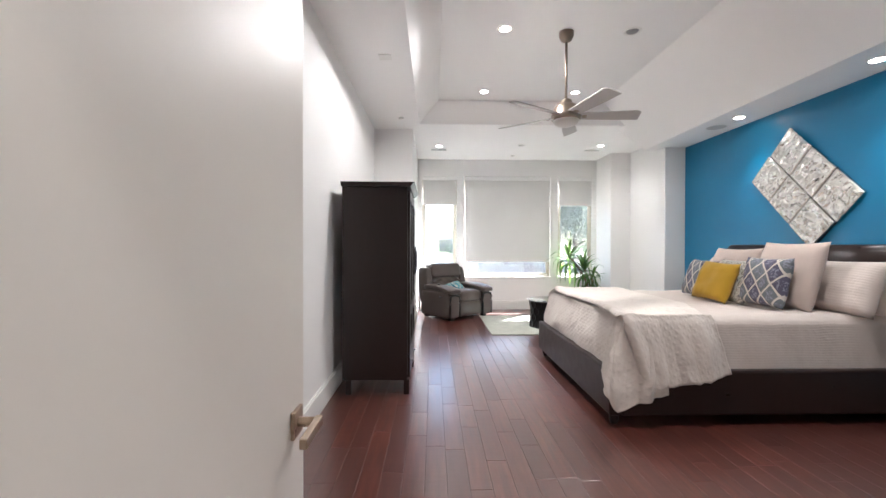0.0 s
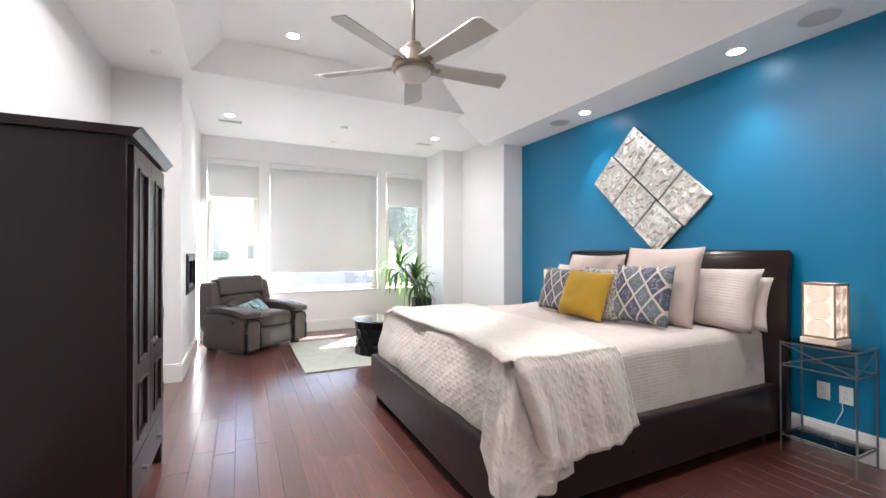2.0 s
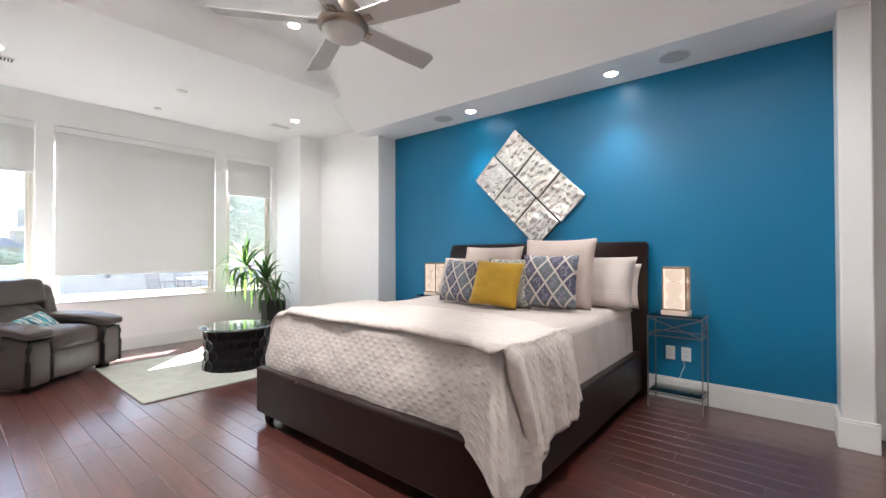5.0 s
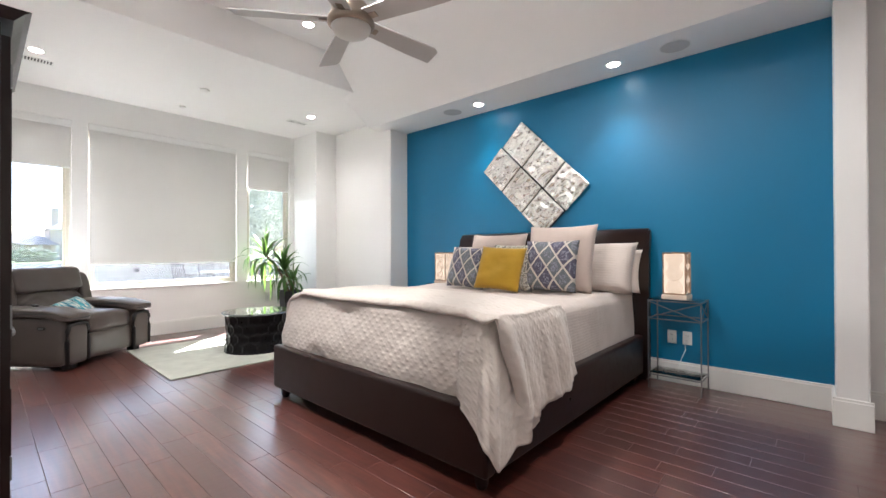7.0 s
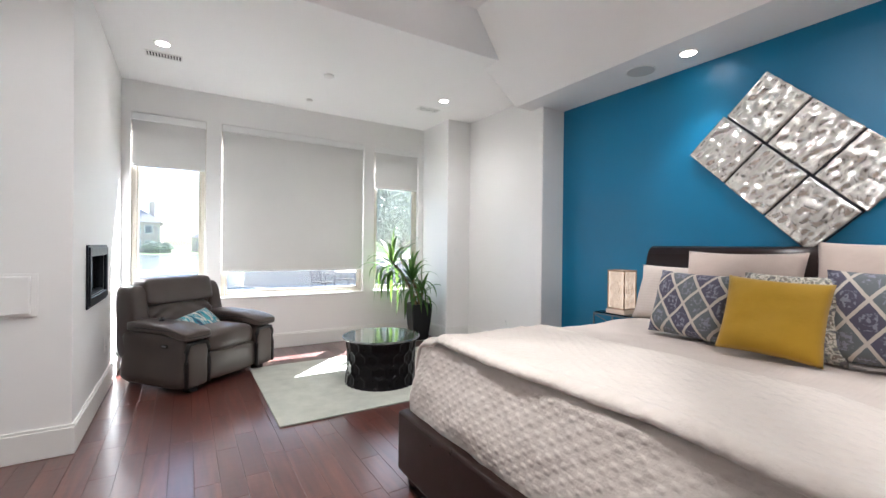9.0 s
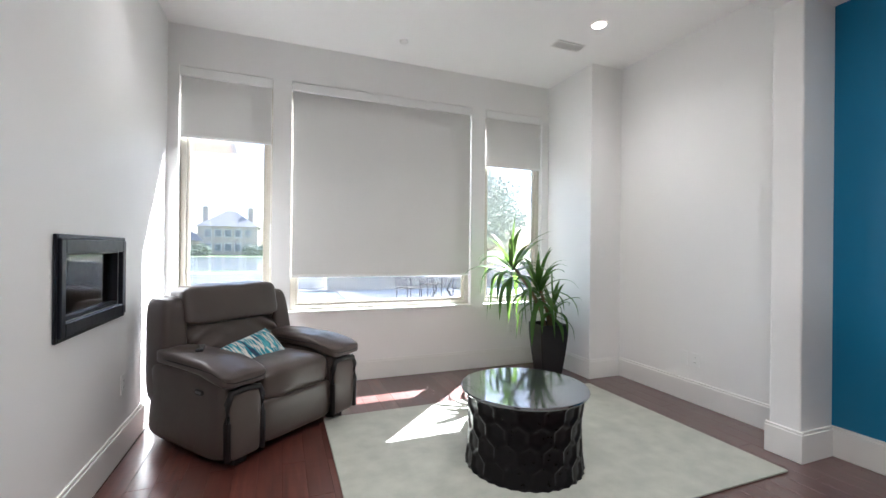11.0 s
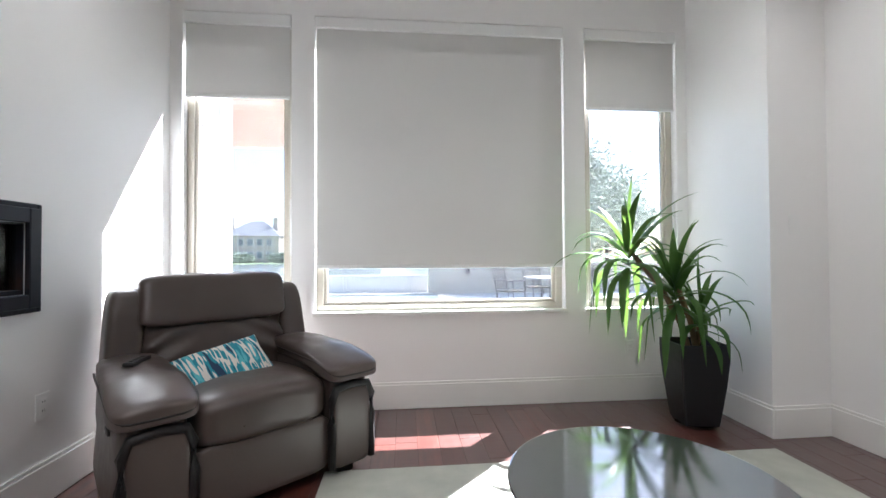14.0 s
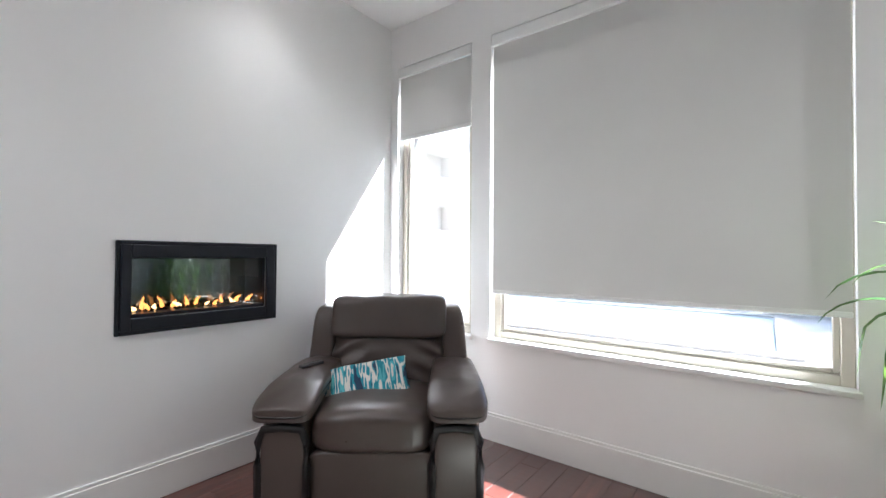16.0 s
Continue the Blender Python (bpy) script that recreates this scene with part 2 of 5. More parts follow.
def streak_cloth(name, base, c1, c2, c3, sx, sz):
    """Broken upright streaks of several colours."""
    n = Nodes(name)
    v = n.coords("Object", (sx, 1.0, sz))
    w = n.noise(n.coords("Object", (9, 9, 9)), 1.0)
    g = n.noise(v, 1.0, 2.0, 0.6)
    g2 = n.math("MULTIPLY_ADD", w, 0.12, g)
    col = n.ramp(g2, [(0.38, c1), (0.47, c2), (0.53, base), (0.60, c2), (0.66, c3), (0.74, base)])
    for nd in n.t.nodes:
        if nd.bl_idname == "ShaderNodeValToRGB":
            nd.color_ramp.interpolation = "CONSTANT"
    n.principled(col, 0.9, 0.0, n.bump(n.noise(n.coords(), 380.0, 2.0), 0.35, 0.002))
    return n.m


DIAMOND = diamond_cloth()
TEAL = streak_cloth("teal_streak_cloth", lin(212, 206, 198), lin(36, 58, 84), lin(48, 132, 148), lin(92, 170, 180), 21.0, 3.4)
FLORAL = streak_cloth("grey_floral_cloth", lin(206, 200, 190), lin(110, 108, 112), lin(150, 150, 140), lin(128, 118, 110), 34.0, 30.0)


def hammered_silver():
    n = Nodes("hammered_silver_leaf")
    v = n.coords()
    col = n.mix(n.noise(v, 14.0), lin(205, 200, 192), lin(238, 236, 232))
    n.principled(col, n.math("MULTIPLY_ADD", n.noise(v, 30.0), 0.14, 0.16), 1.0, n.bump(n.noise(v, 120.0), 0.1, 0.002))
    return n.m


SILVER = hammered_silver()
TABLETOP = plain("black_mirror_top", lin(150, 152, 156), 0.09, 0.9, scale=5, vary=0.08, grain=30, relief=0.01)
DRUM = plain("black_hammered_metal", lin(34, 32, 34), 0.30, 0.75, scale=10, vary=0.25, grain=70, relief=0.12)


def glass(name, tint=(1, 1, 1, 1), rough=0.0):
    n = Nodes(name)
    g = n.add("ShaderNodeBsdfGlass", Color=tint, Roughness=rough, IOR=1.45)
    n.link(g.outputs[0], n.out.inputs[0])
    return n.m


def window_glass(name, haze, tint):
    """Thin reflecting glass; tint dims the view, haze adds a painted veil of glare."""
    n = Nodes(name)
    t = n.add("ShaderNodeBsdfTransparent", Color=tint)
    g = n.add("ShaderNodeBsdfGlossy", Roughness=0.0)
    fr = n.add("ShaderNodeFresnel", IOR=1.45)
    mx = n.t.nodes.new("ShaderNodeMixShader")
    n.link(fr.outputs[0], mx.inputs[0]); n.link(t.outputs[0], mx.inputs[1]); n.link(g.outputs[0], mx.inputs[2])
    veil = n.add("ShaderNodeBsdfTranslucent", Color=(0.9, 0.9, 0.9, 1))
    veiled = n.t.nodes.new("ShaderNodeMixShader")
    n.link(n.math("MULTIPLY_ADD", n.noise(n.coords(), 3.0), haze, haze * 0.5), veiled.inputs[0])
    n.link(mx.outputs[0], veiled.inputs[1]); n.link(veil.outputs[0], veiled.inputs[2])
    n.link(veiled.outputs[0], n.out.inputs[0])
    return n.m


GLASS, CLEAR = window_glass("window_glass", 0.007, (0.45, 0.455, 0.455, 1)), window_glass("table_glass", 0.0, (0.93, 0.96, 0.95, 1))
FROST = plain("frosted_lamp_bowl", lin(222, 218, 212), 0.35, scale=8, vary=0.02, Transmission_Weight=0.15)


def translucent(name, color, share):
    n = Nodes(name)
    v = n.coords()
    fine = n.noise(v, 700.0, 2.0)
    col = n.mix(n.noise(v, 2.0), shade(color, 0.96), shade(color, 1.04))
    d = n.add("ShaderNodeBsdfDiffuse", Roughness=0.6)
    t = n.t.nodes.new("ShaderNodeBsdfTranslucent")
    mx = n.t.nodes.new("ShaderNodeMixShader")
    mx.inputs[0].default_value = share
    nb = n.bump(fine, 0.2, 0.001)
    n.link(nb, d.inputs["Normal"])
    n.link(col, d.inputs[0]); n.link(col, t.inputs[0])
    n.link(d.outputs[0], mx.inputs[1]); n.link(t.outputs[0], mx.inputs[2])
    n.link(mx.outputs[0], n.out.inputs[0])
    return n.m


BLIND = translucent("roller_blind_fabric", lin(226, 225, 222), 0.08)


def glow(name, color, strength):
    n = Nodes(name)
    e = n.add("ShaderNodeEmission", Color=color, Strength=strength)
    n.link(e.outputs[0], n.out.inputs[0])
    return n.m


CANGLOW = glow("lit_downlight_lens", (1.0, 0.88, 0.74, 1), 3.0)
SHADEGLOW = glow("lit_lamp_shade", (1.0, 0.74, 0.52, 1), 0.072)
FLAME = glow("gas_flame", (1.0, 0.30, 0.06, 1), 0.30)
FLAMECORE = glow("gas_flame_core", (1.0, 0.50, 0.18, 1), 0.45)
LATTICE = plain("lamp_lattice", lin(158, 130, 106), 0.5, scale=14, vary=0.08)
LAMPBASE = plain("lamp_base_white", lin(226, 208, 190), 0.5, scale=10, vary=0.03)
FIREBOX = plain("firebox_black_glass", lin(20, 28, 30), 0.06, 0.0, scale=5, vary=0.1, grain=20, relief=0.0, Specular_IOR_Level=1.0, Coat_Weight=1.0)
EMBER = plain("fire_glass_beads", lin(60, 62, 66), 0.15, 0.2, scale=60, vary=0.5)


def leaf_mat(name, c0, c1, through_light=(0.30, 0.48, 0.08, 1)):
    n = Nodes(name)
    v = n.coords("Object", (1, 1, 1))
    col = n.mix(n.noise(v, 9.0), c0, c1)
    pr = n.principled(col, 0.38, 0.0, n.bump(n.noise(v, 60.0), 0.2, 0.002))
    t = n.t.nodes.new("ShaderNodeBsdfTranslucent")
    n.link(n.mix(0.5, col, through_light), t.inputs[0])
    mx = n.t.nodes.new("ShaderNodeMixShader")
    mx.inputs[0].default_value = 0.33
    n.link(pr.outputs[0], mx.inputs[1]); n.link(t.outputs[0], mx.inputs[2])
    n.link(mx.outputs[0], n.out.inputs[0])
    return n.m


LEAF = leaf_mat("yucca_leaf", lin(34, 62, 30), lin(70, 112, 52))
# outdoor foliage: green washed out to grey, haze put into the leaf colour
HAZEDLEAF = leaf_mat("hazed_tree_leaf", lin(146, 156, 136), lin(188, 196, 174), (0.46, 0.50, 0.40, 1))
BARK = plain("bark", lin(96, 80, 64), 0.9, scale=20, vary=0.3, grain=40, relief=0.8, dist=0.02)
# outdoors
PATIO = plain("pale_patio_concrete", lin(216, 212, 205), 0.85, scale=0.9, vary=0.07, grain=30, relief=0.3, dist=0.004)
STUCCO = plain("white_stucco", lin(224, 220, 214), 0.9, scale=3, vary=0.04, grain=60, relief=0.5, dist=0.006)
STONE = plain("pale_limestone", lin(206, 194, 178), 0.9, scale=4, vary=0.14, grain=30, relief=0.5, dist=0.01)
LAWN = plain("lawn", lin(128, 146, 96), 0.95, scale=0.5, vary=0.25, grain=14, relief=0.9, dist=0.05)
WATER = plain("lake_water", lin(148, 152, 154), 0.12, scale=0.6, vary=0.1, grain=2.5, relief=0.2, dist=0.05)
POOLW = plain("pool_water", lin(184, 206, 212), 0.05, scale=1.4, vary=0.2, grain=5, relief=0.25, dist=0.03)
# soffit, shingle, brick and pane are lightened and muted: painted-in haze
SOFFIT = plain("cedar_soffit", lin(202, 164, 144), 0.6, scale=4, vary=0.15, grain=40, relief=0.3)
ROOF = plain("grey_shingle", lin(150, 148, 150), 0.9, scale=3, vary=0.15, grain=9, relief=0.7, dist=0.03)
BRICKW = plain("hazed_tan_brick", lin(208, 190, 176), 0.9, scale=2, vary=0.15, grain=18, relief=0.5, dist=0.02)
PANE = plain("hazed_house_pane", lin(120, 124, 132), 0.3, scale=3)
PATIOIRON = plain("patio_iron", lin(70, 62, 56), 0.5, 0.5, scale=8, vary=0.1)

# ---- builders ----
def part(name, bm, material, parent=None, label="", smooth=False):
    me = bpy.data.meshes.new(name)
    bm.to_mesh(me)
    bm.free()
    me.materials.append(material)
    if smooth:
        for p in me.polygons:
            p.use_smooth = True
    ob = new(name, me)
    ob.parent = parent
    if label:
        ob["label"] = label
    return ob


def thing(name, label, category, m=None, group="", kind=""):
    ob = new(name)
    ob.empty_display_size = 0.1
    if m is not None:
        ob.matrix_world = m
    return tagged(ob, label, category, group, kind)


def setting(name, bm, material, label="", smooth=False):
    return tagged(part(name, bm, material, None, label, smooth), kind="structure")


def box(bm, x0, x1, y0, y1, z0, z1, bevel=0.0, segs=2):
    r = bmesh.ops.create_cube(bm, size=1.0)
    vs = r["verts"]
    for v in vs:
        v.co = Vector(((x0 + x1) / 2 + v.co.x * (x1 - x0), (y0 + y1) / 2 + v.co.y * (y1 - y0), (z0 + z1) / 2 + v.co.z * (z1 - z0)))
    if bevel:
        es = {e for v in vs for e in v.link_edges}
        bmesh.ops.bevel(bm, geom=list(es), offset=bevel, segments=segs, profile=0.5, affect="EDGES", clamp_overlap=True)
    return bm


def B(*a, **k):
    return box(bmesh.new(), *a, **k)


def prism(pts, axis, a, b):
    """A polygon of (u, v) drawn along an axis from a to b."""
    bm = bmesh.new()
    def at(u, v, w):
        return {"x": (w, u, v), "y": (u, w, v), "z": (u, v, w)}[axis]
    lo = [bm.verts.new(at(u, v, a)) for u, v in pts]
    hi = [bm.verts.new(at(u, v, b)) for u, v in pts]
    bm.faces.new(lo); bm.faces.new(hi[::-1])
    n = len(pts)
    for i in range(n):
        bm.faces.new((lo[i], lo[(i + 1) % n], hi[(i + 1) % n], hi[i]))
    bmesh.ops.recalc_face_normals(bm, faces=bm.faces)
    return bm


def lathe(profile, segs=40, c=(0, 0, 0), bm=None):
    """A turned shape of (radius, height) points."""
    bm = bm or bmesh.new()
    rings = []
    for r, z in profile:
        rings.append([bm.verts.new((c[0] + r * math.cos(2 * math.pi * i / segs), c[1] + r * math.sin(2 * math.pi * i / segs), c[2] + z)) for i in range(segs)])
    for a, b in zip(rings, rings[1:]):
        for i in range(segs):
            bm.faces.new((a[i], a[(i + 1) % segs], b[(i + 1) % segs], b[i]))
    bm.faces.new(rings[0][::-1]); bm.faces.new(rings[-1])
    bmesh.ops.recalc_face_normals(bm, faces=bm.faces)
    return bm


def rod(bm, a, b, r, segs=8):
    a, b = Vector(a), Vector(b)
    d = b - a
    q = d.to_track_quat("Z", "Y").to_matrix().to_4x4()
    bmesh.ops.create_cone(bm, cap_ends=True, segments=segs, radius1=r, radius2=r, depth=d.length, matrix=Matrix.Translation((a + b) / 2) @ q)
    return bm


def tube(bm, path, r, segs=8):
    """A round tube along a list of points; r may be a list."""
    pts = [Vector(p) for p in path]
    rings = []
    for i, p in enumerate(pts):
        d = (pts[min(i + 1, len(pts) - 1)] - pts[max(i - 1, 0)]).normalized()
        q = d.to_track_quat("Z", "Y").to_matrix()
        rr = r[i] if isinstance(r, (list, tuple)) else r
        rings.append([bm.verts.new(p + q @ Vector((rr * math.cos(2 * math.pi * k / segs), rr * math.sin(2 * math.pi * k / segs), 0))) for k in range(segs)])
    for a, b in zip(rings, rings[1:]):
        for k in range(segs):
            bm.faces.new((a[k], a[(k + 1) % segs], b[(k + 1) % segs], b[k]))
    bm.faces.new(rings[0][::-1]); bm.faces.new(rings[-1])
    return bm


def puff(c, s, n=4.0, cuts=9, shape=None, lump=0.0, seed=0.0):
    """A stuffed block: half sizes s round c, squarer as n grows."""
    bm = bmesh.new()
    bmesh.ops.create_cube(bm, size=2.0)
    bmesh.ops.subdivide_edges(bm, edges=bm.edges, cuts=cuts, use_grid_fill=True)
    for v in bm.verts:
        p = v.co
        k = (abs(p.x) ** n + abs(p.y) ** n + abs(p.z) ** n) ** (1 / n)
        p = p / k
        q = Vector((p.x * s[0], p.y * s[1], p.z * s[2]))
        if lump:
            q *= 1 + lump * noise.noise(q * 7.0 + Vector((seed, seed, 0)))
        if shape:
            q = Vector(shape(q))
        v.co = q + Vector(c)
    return bm


def pillow_mesh(w, h, d, n=18, seed=0.0, slump=0.0):
    """A cushion in the x-z plane, its foot at z 0, with drawn-out corners and creases."""
    bm = bmesh.new()
    uvl = bm.loops.layers.uv.new("UVMap")
    grid = {}
    for s in (1, -1):
        for i in range(n + 1):
            for j in range(n + 1):
                u, v = 2 * i / n - 1, 2 * j / n - 1
                if s < 0 and (i in (0, n) or j in (0, n)):
                    grid[s, i, j] = grid[1, i, j]
                    continue
                th = ((1 - u ** 4) * (1 - v ** 4)) ** 0.55
                pinch = 0.06 * (1 - abs(u) ** 2) * abs(v) ** 3
                pinch2 = 0.06 * (1 - abs(v) ** 2) * abs(u) ** 3
                x = w / 2 * u * (1 - pinch2)
                z = h / 2 * v * (1 - pinch) + h / 2
                nz = noise.noise(Vector((x * 7 + seed, z * 7, seed))) * 0.016 + noise.noise(Vector((x * 18 + seed, z * 18, seed))) * 0.006
                y = -s * (d / 2 * th) - nz * th
                if slump:
                    z -= slump * (1 - u * u) * max(v, 0) ** 2
                grid[s, i, j] = bm.verts.new((x, y, z))
    for s in (1, -1):
        for i in range(n):
            for j in range(n):
                q = [grid[s, i, j], grid[s, i + 1, j], grid[s, i + 1, j + 1], grid[s, i, j + 1]]
                f = bm.faces.new(q if s > 0 else q[::-1])
                for lp in f.loops:
                    lp[uvl].uv = (lp.vert.co.x, lp.vert.co.z)
    return bm


def sheet(nu, nv, fn, uvf=None):
    """A cloth from a function of (u, v) in 0..1; its UVs are metres."""
    bm = bmesh.new()
    uvl = bm.loops.layers.uv.new("UVMap")
    g = [[bm.verts.new(fn(i / nu, j / nv)) for j in range(nv + 1)] for i in range(nu + 1)]
    for i in range(nu):
        for j in range(nv):
            f = bm.faces.new((g[i][j], g[i + 1][j], g[i + 1][j + 1], g[i][j + 1]))
            for lp, (a, b) in zip(f.loops, ((i, j), (i + 1, j), (i + 1, j + 1), (i, j + 1))):
                lp[uvl].uv = uvf(a / nu, b / nv)
    return bm


def panel(axis, lo, hi, u0, u1, z0, z1, holes):
    """A wall slab square to an axis, u along the other, with openings (u0, u1, z0, z1)."""
    bm = bmesh.new()
    us = sorted({u0, u1, *[h[0] for h in holes], *[h[1] for h in holes]})
    zs = sorted({z0, z1, *[h[2] for h in holes], *[h[3] for h in holes]})
    for a, b in zip(us, us[1:]):
        for c, d in zip(zs, zs[1:]):
            if any(h[0] <= a and b <= h[1] and h[2] <= c and d <= h[3] for h in holes):
                continue
            if axis == "y":
                box(bm, a, b, lo, hi, c, d)
            else:
                box(bm, lo, hi, a, b, c, d)
    bmesh.ops.remove_doubles(bm, verts=bm.verts, dist=1e-5)
    return bm

# ---- structure ----
FAR, LEFT, ALC, BLUEX = 8.837, -0.80, -0.205, 3.964
TOP = 3.75
WINS = [(-0.121, 0.613), (0.773, 2.602), (2.763, 3.497)]
SILL, HEAD = 0.69, 2.812
setting("wall_north", panel("y", FAR, FAR + 0.13, -0.95, 4.2, 0, TOP, [(a, b, SILL, HEAD) for a, b in WINS]), WHITE)
setting("wall_west", B(LEFT - 0.15, LEFT, -1.6, 6.56, 0, TOP), WHITE)
FIRE = (7.03, 7.735, 0.938, 1.243)
setting("wall_fireplace", panel("x", ALC - 0.32, ALC, 6.56, FAR, 0, TOP, [FIRE]), WHITE)
setting("wall_fireplace_back", B(LEFT - 0.15, ALC - 0.32, 6.56, FAR, 0, TOP), WHITE)
setting("wall_return", B(3.583, 4.2, 8.115, FAR, 0, TOP), WHITE)
setting("wall_alcove_east", B(3.967, 4.2, 6.50, 8.115, 0, TOP), WHITE)
setting("pilaster_north", B(3.65, 4.2, 6.322, 6.50, 0, TOP, bevel=0.012, segs=3), WHITE)
setting("wall_blue", B(BLUEX, 4.2, 1.846, 6.322, 0, TOP), BLUE)
setting("pilaster_south", B(3.65, 4.2, 1.685, 1.846, 0, TOP, bevel=0.012, segs=3), WHITE)
setting("wall_east", B(3.967, 4.2, 0.19, 1.685, 0, TOP), WHITE)
setting("wall_south", panel("y", 0.05, 0.19, LEFT, 4.2, 0, TOP, [(-0.235, 0.62, 0, 2.06)]), WHITE)
setting("hall_wall_east", B(1.0, 1.15, -1.6, 0.05, 0, TOP), WHITE)
setting("hall_wall_south", B(LEFT, 1.0, -1.75, -1.6, 0, TOP), WHITE)
# ceiling: slab round the tray, tray, beam over the blue wall
TX0, TX1, TY0, TY1, CZ, TZ = -0.097, 3.02, 2.0, 6.27, 3.16, 3.46
ceil_bm = bmesh.new()
box(ceil_bm, LEFT - 0.15, TX0, -1.75, 9.0, CZ, CZ + 0.12)
box(ceil_bm, TX0, 4.2, TY1, 9.0, CZ, CZ + 0.12)
box(ceil_bm, TX0, 4.2, -1.75, TY0, CZ, CZ + 0.12)
setting("ceiling", ceil_bm, CEIL)
tray = bmesh.new()
lo = [tray.verts.new(p) for p in ((TX0, TY0, CZ), (TX1, TY0, CZ), (TX1, TY1, CZ), (TX0, TY1, CZ))]
hi = [tray.verts.new(p) for p in ((0.195, 2.17, TZ), (2.60, 2.17, TZ), (2.60, 6.10, TZ), (0.195, 6.10, TZ))]
for i in range(4):
    tray.faces.new((lo[i], hi[i], hi[(i + 1) % 4], lo[(i + 1) % 4]))
tray.faces.new(hi)
setting("ceiling_tray", tray, CEIL)
setting("ceiling_beam", prism([(3.42, 2.85), (4.1, 2.85), (4.1, 3.46), (2.60, 3.46)], "y", 1.685, 6.50), CEIL)
setting("roof_slab", B(-0.95, 4.2, -1.75, 9.0, TOP - 0.08, TOP), CEIL)
setting("floor_base", B(-0.95, 4.2, -1.75, 9.0, -0.12, -0.006), JOINT)


def baseboard(x0, x1, y0, y1, inset):
    """A run of skirting with a thin cap; inset is the side that faces the room."""
    bm = box(bmesh.new(), x0, x1, y0, y1, 0.001, 0.172, bevel=0.002, segs=1)
    px0, px1, py0, py1 = x0, x1, y0, y1
    k = 0.006
    px0 += k if "w" in inset else 0
    px1 -= k if "e" in inset else 0
    py0 += k if "s" in inset else 0
    py1 -= k if "n" in inset else 0
    box(bm, px0, px1, py0, py1, 0.172, 0.190, bevel=0.002, segs=1)
    return setting("baseboard", bm, TRIM)


D = 0.018
baseboard(LEFT, LEFT + D, 1.05, 6.56 - D, "e")
baseboard(LEFT, ALC + D, 6.56 - D, 6.56, "s")
baseboard(ALC, ALC + D, 6.56, FAR - D, "e")
baseboard(ALC, 3.583, FAR - D, FAR, "s")
baseboard(3.583 - D, 3.583, 8.115 - D, FAR - D, "w")
baseboard(3.583, 3.967 - D, 8.115 - D, 8.115, "s")
baseboard(3.967 - D, 3.967, 6.50, 8.115, "w")
baseboard(3.65 - D, 3.65, 6.322 - D, 6.50 + D, "w")
baseboard(3.65, BLUEX - D, 6.322 - D, 6.322, "s")
baseboard(BLUEX - D, BLUEX, 1.846, 6.322, "w")
baseboard(3.65 - D, 3.65, 1.685 - D, 1.846 + D, "w")
baseboard(3.65, BLUEX - D, 1.846, 1.846 + D, "n")
baseboard(3.967 - D, 3.967, 0.19, 1.667, "w")

# windows
BLINDS = [2.235, 1.03, 2.22]
for (a, b), zb in zip(WINS, BLINDS):
    w = thing("window_1", "tan framed fixed window with white sill, bright daylight outside", "window", kind="structure")
    y0, y1 = FAR + 0.065, FAR + 0.125
    f = bmesh.new()
    for x0, x1, z0, z1 in ((a, a + 0.05, SILL, HEAD), (b - 0.05, b, SILL, HEAD), (a + 0.05, b - 0.05, SILL, SILL + 0.05), (a + 0.05, b - 0.05, HEAD - 0.05, HEAD)):
        box(f, x0, x1, y0, y1, z0, z1, bevel=0.004, segs=1)
    part("window_frame", f, VINYL, w)
    s2 = bmesh.new()
    for x0, x1, z0, z1 in ((a + 0.05, a + 0.075, SILL + 0.05, HEAD - 0.05), (b - 0.075, b - 0.05, SILL + 0.05, HEAD - 0.05), (a + 0.075, b - 0.075, SILL + 0.05, SILL + 0.075), (a + 0.075, b - 0.075, HEAD - 0.075, HEAD - 0.05)):
        box(s2, x0, x1, y0 + 0.015, y1 - 0.01, z0, z1, bevel=0.004, segs=1)
    part("sash", s2, VINYL, w)
    part("window_sill", B(a - 0.012, b + 0.012, FAR - 0.022, FAR + 0.065, SILL - 0.024, SILL + 0.004, bevel=0.004), TRIM, w)
    p = part("pane", B(a + 0.075, b - 0.075, y0 + 0.03, y0 + 0.036, SILL + 0.075, HEAD - 0.075), GLASS, w)
    p.visible_shadow = False
    bl = thing("roller_blind", "grey-white roller blind drawn down in window recess" if b - a > 1 else "grey-white roller blind drawn a quarter down", "roller blind", group="roller blinds")
    part("cassette", B(a + 0.004, b - 0.004, FAR - 0.006, FAR + 0.055, HEAD - 0.085, HEAD - 0.006, bevel=0.006, segs=2), PLAST, bl)
    part("fabric", B(a + 0.013, b - 0.013, FAR + 0.014, FAR + 0.0152, zb, HEAD - 0.085), BLIND, bl)
    part("bottom_bar", B(a + 0.013, b - 0.013, FAR + 0.008, FAR + 0.022, zb - 0.026, zb, bevel=0.005), PLAST, bl)
    if b - a < 1:
        ch = bmesh.new()
        rod(ch, (b - 0.012, FAR + 0.03, HEAD - 0.08), (b - 0.012, FAR + 0.03, 0.95), 0.0022, 6)
        part("chain", ch, PLAST, bl)
        part("chain_weight", B(b - 0.019, b - 0.005, FAR + 0.02, FAR + 0.04, 1.10, 1.50, bevel=0.004), PLAST, bl)

